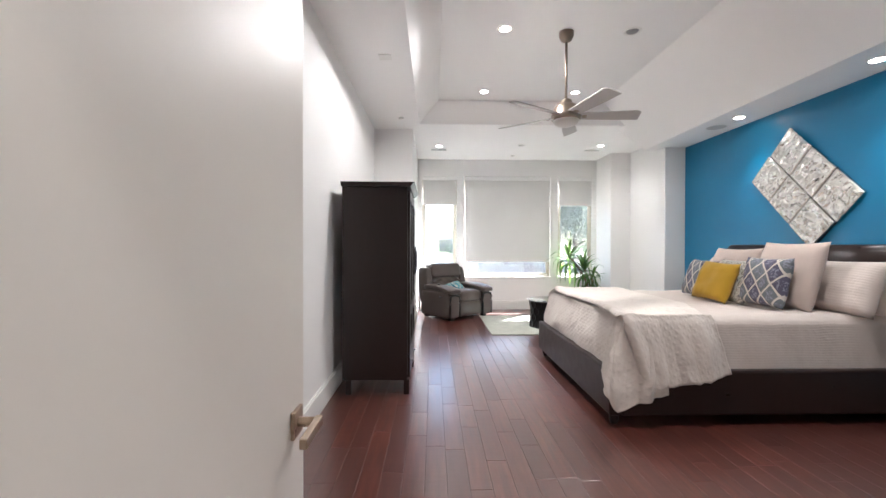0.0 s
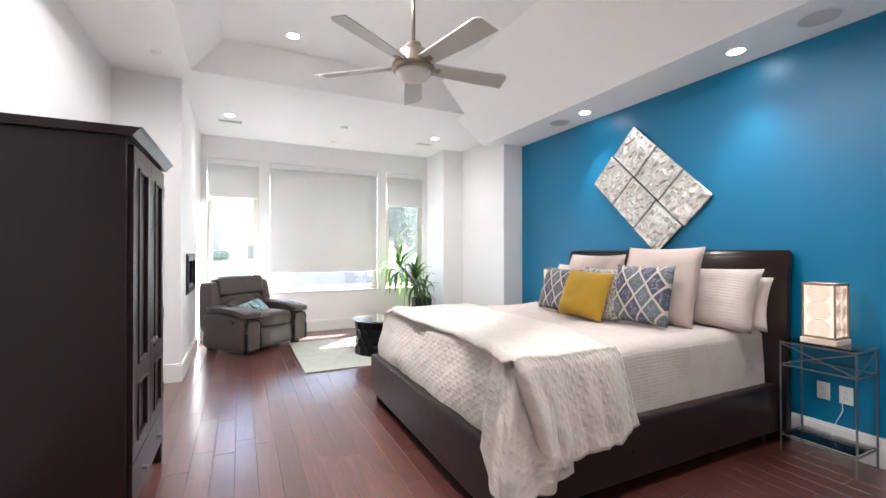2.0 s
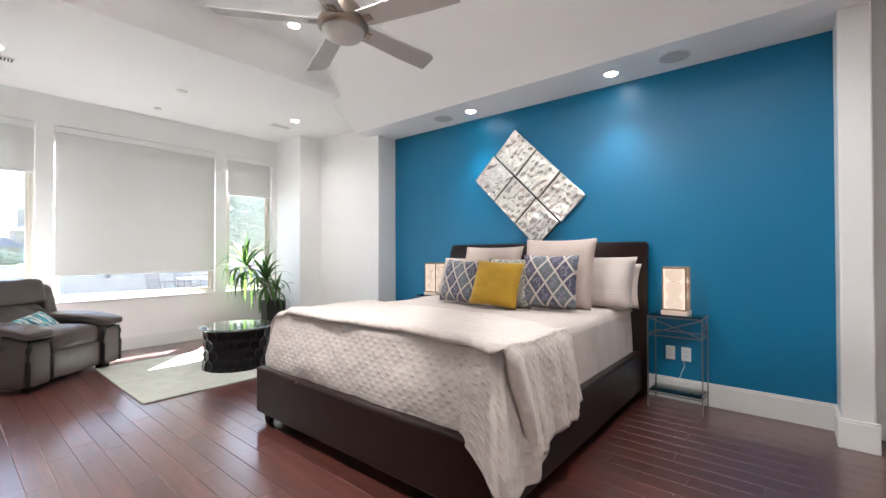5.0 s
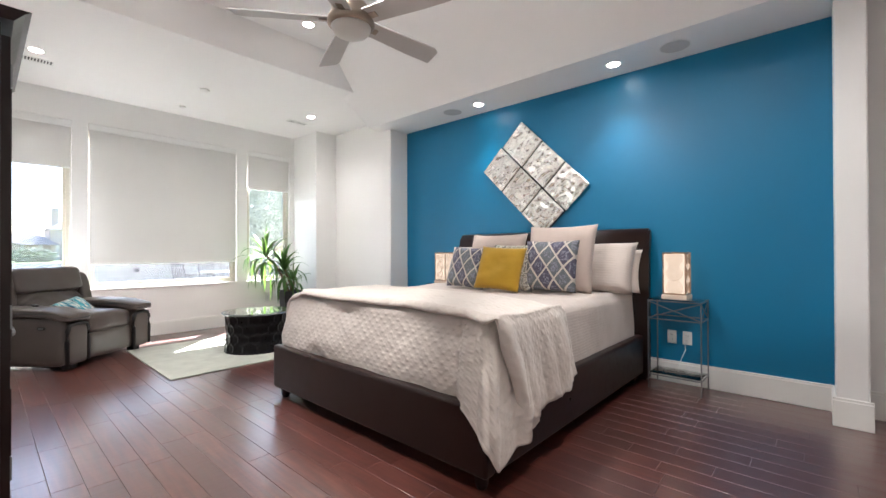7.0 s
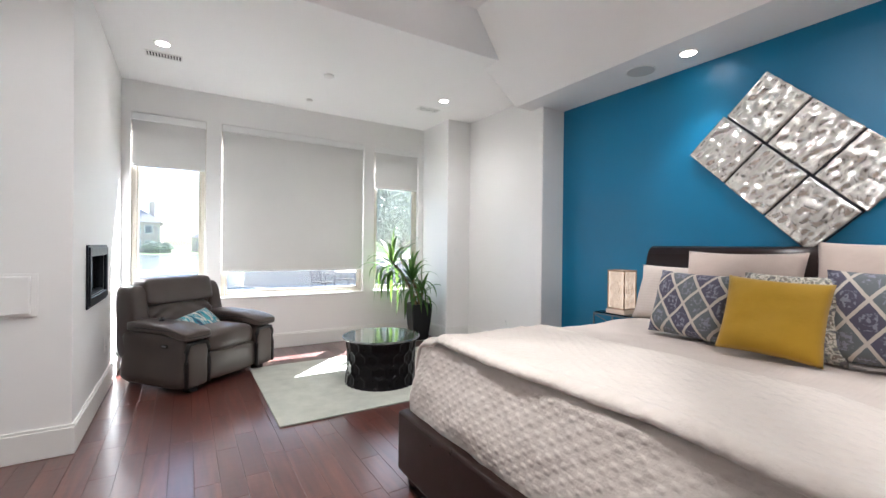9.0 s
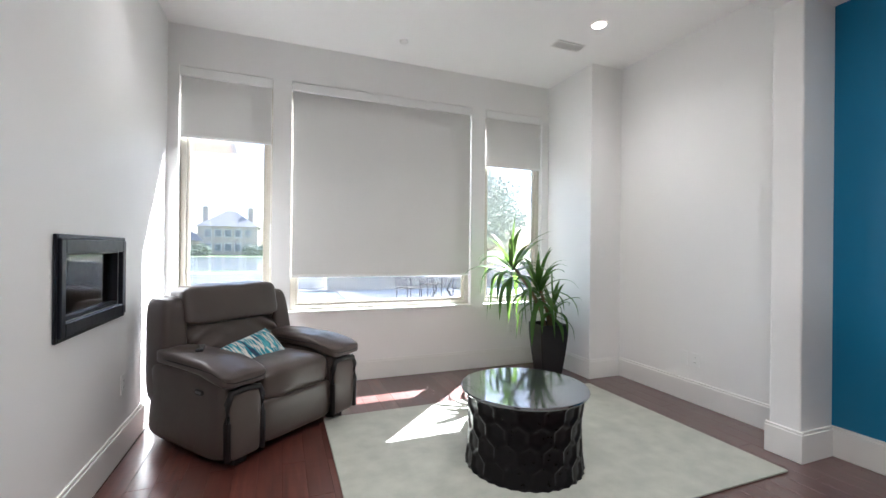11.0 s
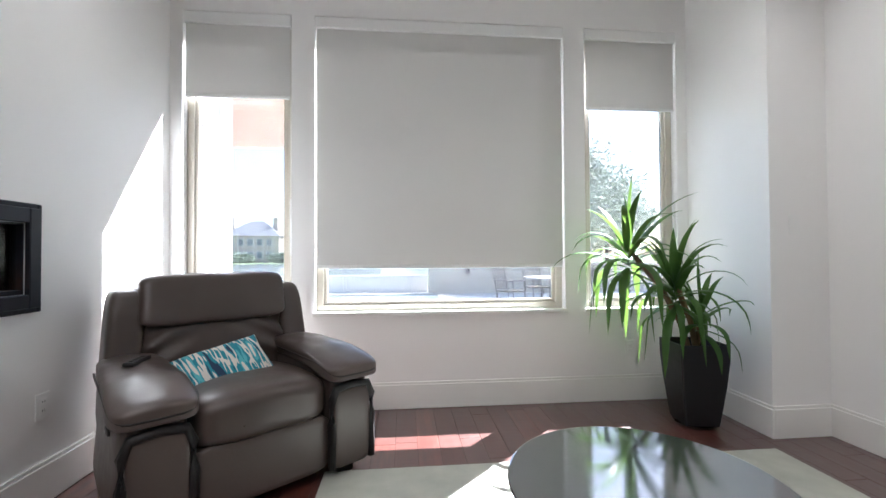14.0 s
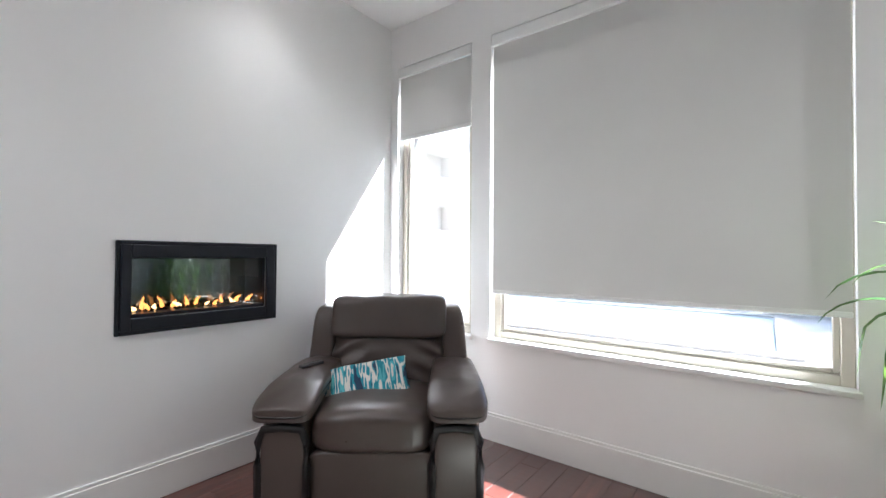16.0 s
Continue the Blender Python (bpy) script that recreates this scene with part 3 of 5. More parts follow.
# open entry door
dr = thing("door_1", "open off-white flush entry door with satin nickel lever", "door", kind="structure")
part("door_leaf", B(-0.230, -0.190, 0.20, 1.01, 0.012, 2.04, bevel=0.003), DOORP, dr)
hd = part("door_handle", B(-0.190, -0.181, 0.915, 0.975, 0.925, 0.985, bevel=0.002), NICKEL, dr, "satin nickel lever on square rose")
st = rod(bmesh.new(), (-0.181, 0.945, 0.955), (-0.135, 0.945, 0.955), 0.011, 16)
part("lever", box(st, -0.146, -0.130, 0.835, 0.957, 0.944, 0.966, bevel=0.003), NICKEL, hd)
fr = bmesh.new()
box(fr, -0.235, -0.215, 0.045, 0.195, 0, 2.06); box(fr, 0.60, 0.62, 0.045, 0.195, 0, 2.06); box(fr, -0.215, 0.60, 0.045, 0.195, 2.04, 2.06)
setting("door_frame", fr, TRIM)

# ---- bedroom: bed ----
BX0, BX1, BY0, BY1 = 1.44, 3.86, 3.09, 5.215
bed = thing("bed", "dark espresso leather king bed with low rails and rolled headboard", "bed", pose(0, 0, 0))
part("footboard", B(BX0, BX0 + 0.085, BY0, BY1, 0.075, 0.41, bevel=0.018, segs=3), BEDLEATHER, bed, smooth=False)
part("side_rail", B(BX0 + 0.085, BX1, BY0, BY0 + 0.075, 0.075, 0.41, bevel=0.018, segs=3), BEDLEATHER, bed)
part("side_rail", B(BX0 + 0.085, BX1, BY1 - 0.075, BY1, 0.075, 0.41, bevel=0.018, segs=3), BEDLEATHER, bed)
part("slat_deck", B(BX0 + 0.085, BX1, BY0 + 0.075, BY1 - 0.075, 0.25, 0.33), BEDLEATHER, bed)
hprof = [(3.79, 0.02), (3.79, 0.55), (3.795, 0.95), (3.81, 1.18), (3.835, 1.30), (3.868, 1.352), (3.905, 1.366), (3.938, 1.345), (3.95, 1.30), (3.94, 1.24), (3.915, 1.15), (3.905, 0.9), (3.90, 0.02)]
hb = prism(hprof, "y", 3.055, 5.245)
bmesh.ops.bevel(hb, geom=[e for e in hb.edges if abs(e.verts[0].co.y - e.verts[1].co.y) < 1e-5], offset=0.016, segments=2, affect="EDGES", clamp_overlap=True)
part("headboard", hb, BEDLEATHER, bed, smooth=True)
for fx, fy in ((1.50, 3.16), (1.50, 5.12), (3.70, 3.16), (3.70, 5.12)):
    part("foot", lathe([(0.025, 0.0), (0.035, 0.03), (0.035, 0.08)], 16, (fx, fy, 0)), ESPRESSO, bed)

mattress = puff((2.69, 4.14, 0.55), (1.07, 0.955, 0.235), 10, 12)
tagged(part("mattress", mattress, SHEET, smooth=True), "white mattress on dark leather bed frame", "mattress")

MZ = 0.80


def top_z(x, y):
    z = MZ + 0.012 + 0.012 * noise.noise(Vector((x * 3, y * 3, 2.0))) + 0.004 * noise.noise(Vector((x * 11, y * 11, 5.0)))
    z -= 0.05 * max(0.0, (3.26 - y) / 0.11) ** 2 if y < 3.26 else 0
    z -= 0.05 * max(0.0, (y - 5.0) / 0.11) ** 2 if y > 5.0 else 0
    return z


# ribbed coverlet over top and sides
def coverlet(u, v):
    x = 1.66 + u * 2.09
    total = 0.40 + 1.88 + 0.40
    d = v * total
    wave = 0.010 * noise.noise(Vector((x * 5, v * 9, 1.0)))
    if d < 0.40:
        k = d / 0.40
        return (x, 5.125 - 0.02 * k * 0 + wave, 0.40 + (MZ - 0.03 - 0.40) * k)
    if d > 2.28:
        k = (d - 2.28) / 0.40
        return (x, 3.165 - 0.012 * k + wave, MZ - 0.03 - (MZ - 0.03 - 0.395) * k)
    y = 5.09 - (d - 0.40)
    return (x, y, top_z(x, y))


tagged(part("coverlet", sheet(60, 90, coverlet, lambda u, v: (u * 2.09, v * 2.68)), RIBBED, smooth=True),
       "cream ribbed cotton coverlet tucked over the mattress", "coverlet")


# tufted bedspread over the foot end, hanging inside the footboard and spilling over its near corner
def ease(k):
    k = min(1.0, max(0.0, k))
    return k * k * (3 - 2 * k)


def spread_pt(u, v, y=None):
    """u runs up from the foot and over the top, v from the far side across the bed."""
    hang = 0.0
    if y is None:
        d = v * 2.20 - 0.36
        y, hang = 5.16 - max(d, 0.0), max(-d, 0.0)
    s = u * 1.10
    lump = 0.016 * noise.noise(Vector((s * 4, y * 4 + hang * 3, 9.0))) + 0.007 * noise.noise(Vector((s * 13, y * 13 + hang * 9, 3.0)))
    fan = 0.0
    if s < 0.44:
        k = s / 0.44
        x = 1.500 + 0.075 * math.sin(k * math.pi / 2) ** 2 - 0.02 * math.sin(k * math.pi) + lump
        z = 0.395 + k * 0.405
        fan = (1 - k) * math.pi / 2
    else:
        x = 1.575 + (s - 0.44)
        k = min(1.0, (s - 0.44) / 0.16)
        z = 0.80 + 0.030 * math.sin(k * math.pi / 2) + lump * min(1.0, 0.3 + k)
    if y > 5.04:
        y, z = y + 0.02, z - (y - 5.04) * 0.35 * math.cos(fan)
    x += hang * math.sin(fan)
    z -= hang * math.cos(fan)
    y += 0.05 * ease(hang / 0.16) + (0.02 * math.sin(s * 14) + lump) * ease(hang / 0.2)
    return (x, y, max(z, 0.40))


def corner_pt(a, k):
    """The loose corner of the spread: a runs round the bed's corner from foot to side, k down from the mattress edge."""
    top = Vector((np.interp(a, (0, 0.3, 0.6, 1), (1.57, 1.575, 1.62, 1.86)), np.interp(a, (0, 0.3, 0.6, 1), (3.30, 3.20, 3.125, 3.11)), 0.81))
    low = Vector((np.interp(a, (0, 0.16, 0.32, 0.5, 1), (1.50, 1.405, 1.395, 1.47, 1.86)), np.interp(a, (0, 0.16, 0.32, 0.5, 1), (3.30, 3.19, 3.075, 3.035, 3.03)),
                  np.interp(a, (0, 0.16, 0.32, 0.5, 0.75, 1), (0.385, 0.37, 0.27, 0.115, 0.20, 0.25))))
    p = top.lerp(low, k)
    h = k ** 0.62
    p.x, p.y = top.x + (low.x - top.x) * h, top.y + (low.y - top.y) * h
    fold = 0.030 * math.sin(a * 17 + 1.2 * k) + 0.014 * math.sin(a * 39 + 2.0)
    fold += 0.03 * noise.noise(Vector((a * 5, k * 3.5, 4.0))) + 0.010 * noise.noise(Vector((a * 16, k * 10, 7.0)))
    fold *= min(1.0, k * 1.6) * ease(a / 0.2)
    out = Vector((-math.cos(a * math.pi / 2 * 1.2), -math.sin(a * math.pi / 2 * 1.2), 0))
    p += out * max(fold, -0.012)
    p.z += 0.014 * noise.noise(Vector((a * 11, 6.0, 1.0))) * k * ease(a / 0.2)
    flat = Vector(spread_pt((1 - k) * 0.44 / 1.10, 1.0, 3.32))
    return flat.lerp(p, ease(a / 0.22))


spread_bm = sheet(56, 92, spread_pt, lambda u, v: (v * 2.20, u * 1.10))
corner_bm = sheet(72, 48, corner_pt, lambda a, k: (2.20 + a * 0.62, 0.44 - k * 0.6))
corner_me = bpy.data.meshes.new("corner")
corner_bm.to_mesh(corner_me)
corner_bm.free()
spread_bm.from_mesh(corner_me)
bpy.data.meshes.remove(corner_me)
bmesh.ops.remove_doubles(spread_bm, verts=spread_bm.verts, dist=0.004)
spread = tagged(part("bedspread", spread_bm, TUFTED, smooth=True),
                "off-white tufted chenille bedspread, its corner spilling over the footboard", "bedspread")


# the spread's upper half folded back: a thick hem along the foot, its side falling over the rail
def throw_pt(u, v):
    L_top = 1.94
    bottom = float(np.interp(u, (0, 0.12, 0.4, 0.75, 1), (0.235, 0.265, 0.285, 0.325, 0.375)))
    bottom += 0.014 * noise.noise(Vector((u * 9, 2.0, 5.0))) + 0.004 * math.sin(u * 47 + 1)
    L_drop = 0.845 - bottom
    s = v * (L_top + L_drop + 0.32) - 0.32
    far = max(0.0, -s)
    s = max(s, 0.0)
    soft = 0.016 * noise.noise(Vector((u * 4.5, v * 6, 4.0))) + 0.006 * noise.noise(Vector((u * 15, v * 17, 8.0)))
    q = ease((s - 1.35) / 0.6)
    hem = 1.555 + 0.012 * math.sin(v * 15.0) - 0.035 * q + 0.014 * noise.noise(Vector((s * 6, 3.0, 1.0)))
    x = hem + u * (0.80 - 0.13 * q)
    lip = 1 - min(1.0, u / 0.045)
    roll = 0.008 * (1 - (2 * min(1.0, u / 0.10) - 1) ** 2)
    if s < L_top:
        y = 5.08 - s
        z = 0.848 + soft * 0.7 + roll - 0.026 * lip ** 2 - 0.010 * ease((u - 0.9) / 0.1)
        z -= 0.02 * ease((3.3 - y) / 0.16) + 0.04 * ease((y - 4.98) / 0.10)
        r = 0.075
        a = min(far / r, math.pi / 2)
        y += r * math.sin(a) * 1.6 + 0.03 * ease(far / 0.25)
        z -= r * (1 - math.cos(a)) + max(0.0, far - r * math.pi / 2)
        return (x, y, z)
    d = s - L_top
    k = d / L_drop
    r = 0.065
    a = min(d / r, math.pi / 2)
    y = 3.14 - r * math.sin(a)
    z = 0.836 + soft * (1 - k) - r * (1 - math.cos(a)) - max(0.0, d - r * math.pi / 2)
    x += k * (0.13 - 0.01 * u) + 0.018 * math.sin(u * 12 + 1.0) * k
    wave = 0.026 * math.sin(u * 9.5 + 0.8 * k) + 0.012 * math.sin(u * 24.0 + 2.0 * k) + 1.8 * soft
    y -= 0.045 * k + max(-0.02, wave) * min(1.0, k * 1.5) + roll * 1.2 - 0.03 * lip ** 2
    return (x, min(y, 3.085), max(z, 0.09))


tb = sheet(84, 130, throw_pt, lambda u, v: (v * 2.8, u * 0.8))
throw = tagged(part("folded_comforter", tb, TUFTED, smooth=True), "thick cream tufted comforter folded back, edge hanging over bed rail", "comforter")
sol = throw.modifiers.new("thick", "SOLIDIFY")
sol.thickness, sol.offset = 0.016, 0.0
sol2 = spread.modifiers.new("thick", "SOLIDIFY")
sol2.thickness, sol2.offset = 0.008, 0.0


# ---- pillows ----
def pillow(name, label, w, h, d, mat, x, y, z, lean, turn=0.0, seed=0.0, group="bed pillows", slump=0.0, roll=0.0):
    ob = part(name, pillow_mesh(w, h, d, 20, seed, slump), mat, smooth=True)
    ob.matrix_world = Matrix.Translation((x, y, z)) @ pose(0, 0, 0, 0, 0, -90 + turn) @ pose(0, 0, 0, -lean) @ pose(0, 0, 0, 0, roll)
    return tagged(ob, label, "pillow", group)


SL = "plump cream ribbed sleeping pillow against headboard"
pillow("sleeping_pillow", SL, 0.84, 0.46, 0.22, RIBBED, 3.42, 3.48, 0.80, 20, 0, 1.0)
pillow("sleeping_pillow", SL, 0.84, 0.44, 0.22, RIBBED, 3.42, 4.68, 0.80, 20, 0, 2.0)
pillow("sleeping_pillow", "white cotton pillow tucked behind the ribbed one", 0.82, 0.38, 0.15, SHEET, 3.60, 3.465, 0.80, 12, 0, 9.0)
pillow("sham_pillow", "large square taupe linen pillow standing upright", 0.62, 0.60, 0.18, TAUPE, 3.14, 3.60, 0.81, 16, 3, 3.0)
pillow("sham_pillow", "large square taupe linen pillow standing upright", 0.64, 0.54, 0.18, TAUPE, 3.14, 4.27, 0.81, 16, 0, 4.0)
pillow("accent_pillow", "slate and grey diamond patterned accent pillow", 0.46, 0.43, 0.15, DIAMOND, 2.94, 3.565, 0.833, 14, 5, 5.0)
pillow("accent_pillow", "slate and grey diamond patterned accent pillow", 0.47, 0.40, 0.15, DIAMOND, 2.90, 4.41, 0.82, 18, -4, 6.0, roll=1.5)
pillow("floral_pillow", "pale grey patterned pillow behind the mustard one", 0.46, 0.42, 0.13, FLORAL, 2.90, 3.92, 0.82, 18, 0, 7.0)
pillow("mustard_pillow", "mustard yellow velvet square pillow", 0.42, 0.39, 0.15, GOLD, 2.74, 3.945, 0.835, 22, 8, 8.0, roll=3)

# ---- silver wall art ----
art = thing("wall_art", "diamond wall art of six hammered silver panels", "wall art")
S = 0.374


def art_panel(seed):
    bm = bmesh.new()
    n = 34
    h = S / 2 - 0.0085
    g = []
    for i in range(n + 1):
        row = []
        for j in range(n + 1):
            a, b = -h + 2 * h * i / n, -h + 2 * h * j / n
            p = Vector((a * 24 + seed * 9, b * 16, seed))
            e = min(i, j, n - i, n - j) / 2
            r = noise.noise(p) * 0.020 + noise.noise(p * 2.0) * 0.004
            row.append(bm.verts.new((-0.028 - r * min(1, e), a, b)))
        g.append(row)
    for i in range(n):
        for j in range(n):
            bm.faces.new((g[i][j], g[i][j + 1], g[i + 1][j + 1], g[i + 1][j]))
    rim = [g[i][0] for i in range(n)] + [g[n][j] for j in range(n)] + [g[n - i][n] for i in range(n)] + [g[0][n - j] for j in range(n)]
    back = [bm.verts.new((0, v.co.y, v.co.z)) for v in rim]
    m = len(rim)
    for i in range(m):
        bm.faces.new((rim[i], rim[(i + 1) % m], back[(i + 1) % m], back[i]))
    bmesh.ops.recalc_face_normals(bm, faces=bm.faces)
    return bm


TOPY, TOPZ = 4.398, 2.622
da, db = Vector((0, -0.7039, -0.7103)), Vector((0, 0.7409, -0.6716))
for i in range(3):
    for j in range(2):
        c = Vector((BLUEX - 0.012, TOPY, TOPZ)) + da * S * (i + 0.5) + db * S * (j + 0.5)
        ob = part("panel", art_panel(i * 2 + j + 1.0), SILVER, art, smooth=True)
        ob.matrix_world = Matrix.Translation(c) @ pose(0, 0, 0, 45 + 180)
mid_art = Vector((0, TOPY, TOPZ)) + da * S * 1.5 + db * S
part("backing", B(-0.005, 0.003, -1.5 * S + 0.012, 1.5 * S - 0.012, -S + 0.012, S - 0.012), BLACKM, art).matrix_world = Matrix.Translation((BLUEX - 0.006, mid_art.y, mid_art.z)) @ pose(0, 0, 0, 45)


# ---- nightstands and lamps ----
def nightstand(y0, y1):
    t = thing("nightstand", "slim grey iron nightstand with glass top and cross braces", "nightstand", group="nightstands")
    x0, x1, h = 3.66, 3.93, 0.75
    for px, py in ((x0, y0), (x1, y0), (x0, y1), (x1, y1)):
        part("leg", box(bmesh.new(), px - 0.0045, px + 0.0045, py - 0.0045, py + 0.0045, 0, h), IRON, t)
    for z in (h - 0.014, h - 0.165, 0.115):
        f = bmesh.new()
        box(f, x0 - 0.004, x0 + 0.004, y0 + 0.007, y1 - 0.007, z, z + 0.008); box(f, x1 - 0.004, x1 + 0.004, y0 + 0.007, y1 - 0.007, z, z + 0.008)
        box(f, x0 + 0.007, x1 - 0.007, y0 - 0.004, y0 + 0.004, z, z + 0.008); box(f, x0 + 0.007, x1 - 0.007, y1 - 0.004, y1 + 0.004, z, z + 0.008)
        part("rim", f, IRON, t)
    br = bmesh.new()
    for a, b in (((x0, y0, h - 0.155), (x0, y1, h - 0.015)), ((x0, y1, h - 0.155), (x0, y0, h - 0.015)), ((x0, y0, h - 0.155), (x1, y0, h - 0.015)), ((x1, y0, h - 0.155), (x0, y0, h - 0.015))):
        rod(br, a, b, 0.004, 6)
    part("cross_brace", br, IRON, t)
    part("glass_top", B(x0 + 0.007, x1 - 0.007, y0 + 0.007, y1 - 0.007, h - 0.002, h + 0.006, bevel=0.002), CLEAR, t)
    part("glass_shelf", B(x0 + 0.007, x1 - 0.007, y0 + 0.007, y1 - 0.007, 0.128, 0.134, bevel=0.002), CLEAR, t)
    return t


nightstand(2.62, 3.01)
nightstand(5.28, 5.65)


def table_lamp(x, y, z):
    t = thing("table_lamp", "lit square table lamp with pierced circle pattern shade", "lamp", pose(x, y, z), group="bedside lamps")
    h, r = 0.39, 0.083
    part("base", B(-0.096, 0.096, -0.096, 0.096, 0.0, 0.035, bevel=0.004), LAMPBASE, t)
    part("shade", B(-r + 0.004, r - 0.004, -r + 0.004, r - 0.004, 0.037, h - 0.004), SHADEGLOW, t, "glowing warm inner shade")
    fr = bmesh.new()
    for sx in (-1, 1):
        for sy in (-1, 1):
            box(fr, sx * r - 0.005, sx * r + 0.005, sy * r - 0.005, sy * r + 0.005, 0.036, h)
    for z0 in (0.036, h - 0.014):
        for s1 in (-1, 1):
            box(fr, -r, r, s1 * r - 0.004, s1 * r + 0.004, z0, z0 + 0.014); box(fr, s1 * r - 0.004, s1 * r + 0.004, -r, r, z0, z0 + 0.014)
    part("frame", fr, LATTICE, t)
    for axis, s1 in (("x", -1), ("y", -1), ("y", 1)):
        for k in range(3):
            bm = bmesh.new()
            cz = 0.098 + k * 0.118
            for rr in (0.011, 0.023, 0.035, 0.047, 0.059):
                pts = []
                for i in range(25):
                    a = 2 * math.pi * i / 24
                    u, w = rr * math.cos(a), cz + rr * math.sin(a)
                    pts.append((s1 * r, u, w) if axis == "x" else (u, s1 * r, w))
                tube(bm, pts, 0.0017, 5)
            part("lattice_circle", bm, LATTICE, t)
    return t


table_lamp(3.79, 2.82, 0.757)
table_lamp(3.79, 5.45, 0.757)

# ---- armoire ----
arm = thing("armoire", "tall espresso wood armoire with panelled doors and bottom drawer", "armoire")
AX0, AX1, AY0, AY1, AH = -0.70, -0.092, 3.79, 4.70, 1.88
part("side_panel", B(AX0, AX1 - 0.022, AY0, AY0 + 0.03, 0.13, AH, bevel=0.003), ESPRESSO, arm)
part("side_panel", B(AX0, AX1 - 0.022, AY1 - 0.03, AY1, 0.13, AH, bevel=0.003), ESPRESSO, arm)
part("back_panel", B(AX0, AX0 + 0.02, AY0 + 0.03, AY1 - 0.03, 0.13, AH), ESPRESSO, arm)
part("body", B(AX0 + 0.02, AX1 - 0.03, AY0 + 0.03, AY1 - 0.03, 0.13, AH), ESPRESSO, arm)
part("crown", prism([(AX0 - 0.005, AH), (AX1 + 0.005, AH), (AX1 + 0.015, AH + 0.012), (AX1 + 0.03, AH + 0.03), (AX1 + 0.045, AH + 0.04), (AX0 - 0.01, AH + 0.04)], "y", AY0 - 0.03, AY1 + 0.03), ESPRESSO, arm)
for lx in (AX0 + 0.03, AX1 - 0.055):
    for ly in (AY0 + 0.002, AY1 - 0.052):
        part("leg", box(bmesh.new(), lx, lx + 0.05, ly, ly + 0.05, 0, 0.135, bevel=0.004), ESPRESSO, arm)
mid = (AY0 + AY1) / 2
for y0, y1 in ((AY0 + 0.035, mid - 0.002), (mid + 0.002, AY1 - 0.035)):
    z0, z1 = 0.36, AH - 0.03
    inner = [(y0 + 0.10, y1 - 0.10, 0.80, z1 - 0.09), (y0 + 0.10, y1 - 0.10, z0 + 0.07, 0.71)]
    dd = part("door", panel("x", AX1 - 0.03, AX1, y0, y1, z0, z1, inner), ESPRESSO, arm)
    for q0, q1, r0, r1 in inner:
        rim = bmesh.new()
        for a0, a1, b0_, b1 in ((q0, q0 + 0.016, r0, r1), (q1 - 0.016, q1, r0, r1), (q0 + 0.016, q1 - 0.016, r0, r0 + 0.016), (q0 + 0.016, q1 - 0.016, r1 - 0.016, r1)):
            box(rim, AX1 - 0.012, AX1 + 0.007, a0, a1, b0_, b1, bevel=0.003, segs=1)
        part("panel_moulding", rim, ESPRESSO, dd)
        part("door_panel", B(AX1 - 0.030, AX1 - 0.010, q0 + 0.016, q1 - 0.016, r0 + 0.016, r1 - 0.016, bevel=0.007, segs=2), ESPRESSO, dd)
    for hz in (z0 + 0.08, 0.92, z1 - 0.16):
        hy = y0 + 0.004 if y0 < mid - 0.1 else y1 - 0.014
        part("hinge", B(AX1 - 0.001, AX1 + 0.005, hy, hy + 0.010, hz, hz + 0.075), IRON, dd)
    ky = y1 - 0.04 if y0 < mid - 0.1 else y0 + 0.04
    part("knob", lathe([(0.006, 0.0), (0.006, 0.010), (0.013, 0.016), (0.014, 0.022), (0.009, 0.027), (0.001, 0.028)], 16), IRON, dd, smooth=True).matrix_basis = pose(AX1, ky, 0.86, 0, 90)
dw = part("drawer", B(AX1 - 0.03, AX1, AY0 + 0.035, AY1 - 0.035, 0.145, 0.35, bevel=0.003), ESPRESSO, arm)
for ky in (AY0 + 0.25, AY1 - 0.25):
    part("knob", rod(bmesh.new(), (AX1, ky, 0.25), (AX1 + 0.025, ky, 0.25), 0.013, 12), IRON, dw)

# ---- ceiling fan ----
fan = thing("ceiling_fan", "five-blade brushed bronze ceiling fan with frosted bowl light, at rest", "ceiling fan", pose(1.43, 4.13, 0))
part("canopy", lathe([(0.022, 3.36), (0.05, 3.375), (0.068, 3.41), (0.072, 3.459)], 32), BRONZE, fan, smooth=True)
part("downrod", rod(bmesh.new(), (0, 0, 2.74), (0, 0, 3.37), 0.0125, 16), BRONZE, fan, smooth=True)
part("motor_housing", lathe([(0.03, 2.80), (0.055, 2.785), (0.06, 2.75), (0.10, 2.735), (0.125, 2.70), (0.13, 2.655), (0.146, 2.64), (0.15, 2.61), (0.135, 2.592), (0.12, 2.588)], 40), BRONZE, fan, smooth=True)
part("light_bowl", lathe([(0.125, 2.590), (0.122, 2.575), (0.105, 2.552), (0.07, 2.535), (0.03, 2.528), (0.004, 2.526)], 40), FROST, fan, "frosted white glass bowl", smooth=True)
blade = bmesh.new()
outl = [(0.12, -0.058), (0.30, -0.066), (0.52, -0.076), (0.665, -0.084), (0.71, -0.060), (0.725, 0.070), (0.50, 0.072), (0.30, 0.064), (0.12, 0.058)]
blo = [blade.verts.new((a, b, -0.004)) for a, b in outl]
bhi = [blade.verts.new((a, b, 0.004)) for a, b in outl]
blade.faces.new(blo[::-1]); blade.faces.new(bhi)
for i in range(len(outl)):
    blade.faces.new((blo[i], blo[(i + 1) % 9], bhi[(i + 1) % 9], bhi[i]))
b0 = part("blade", blade, BLADE, fan)
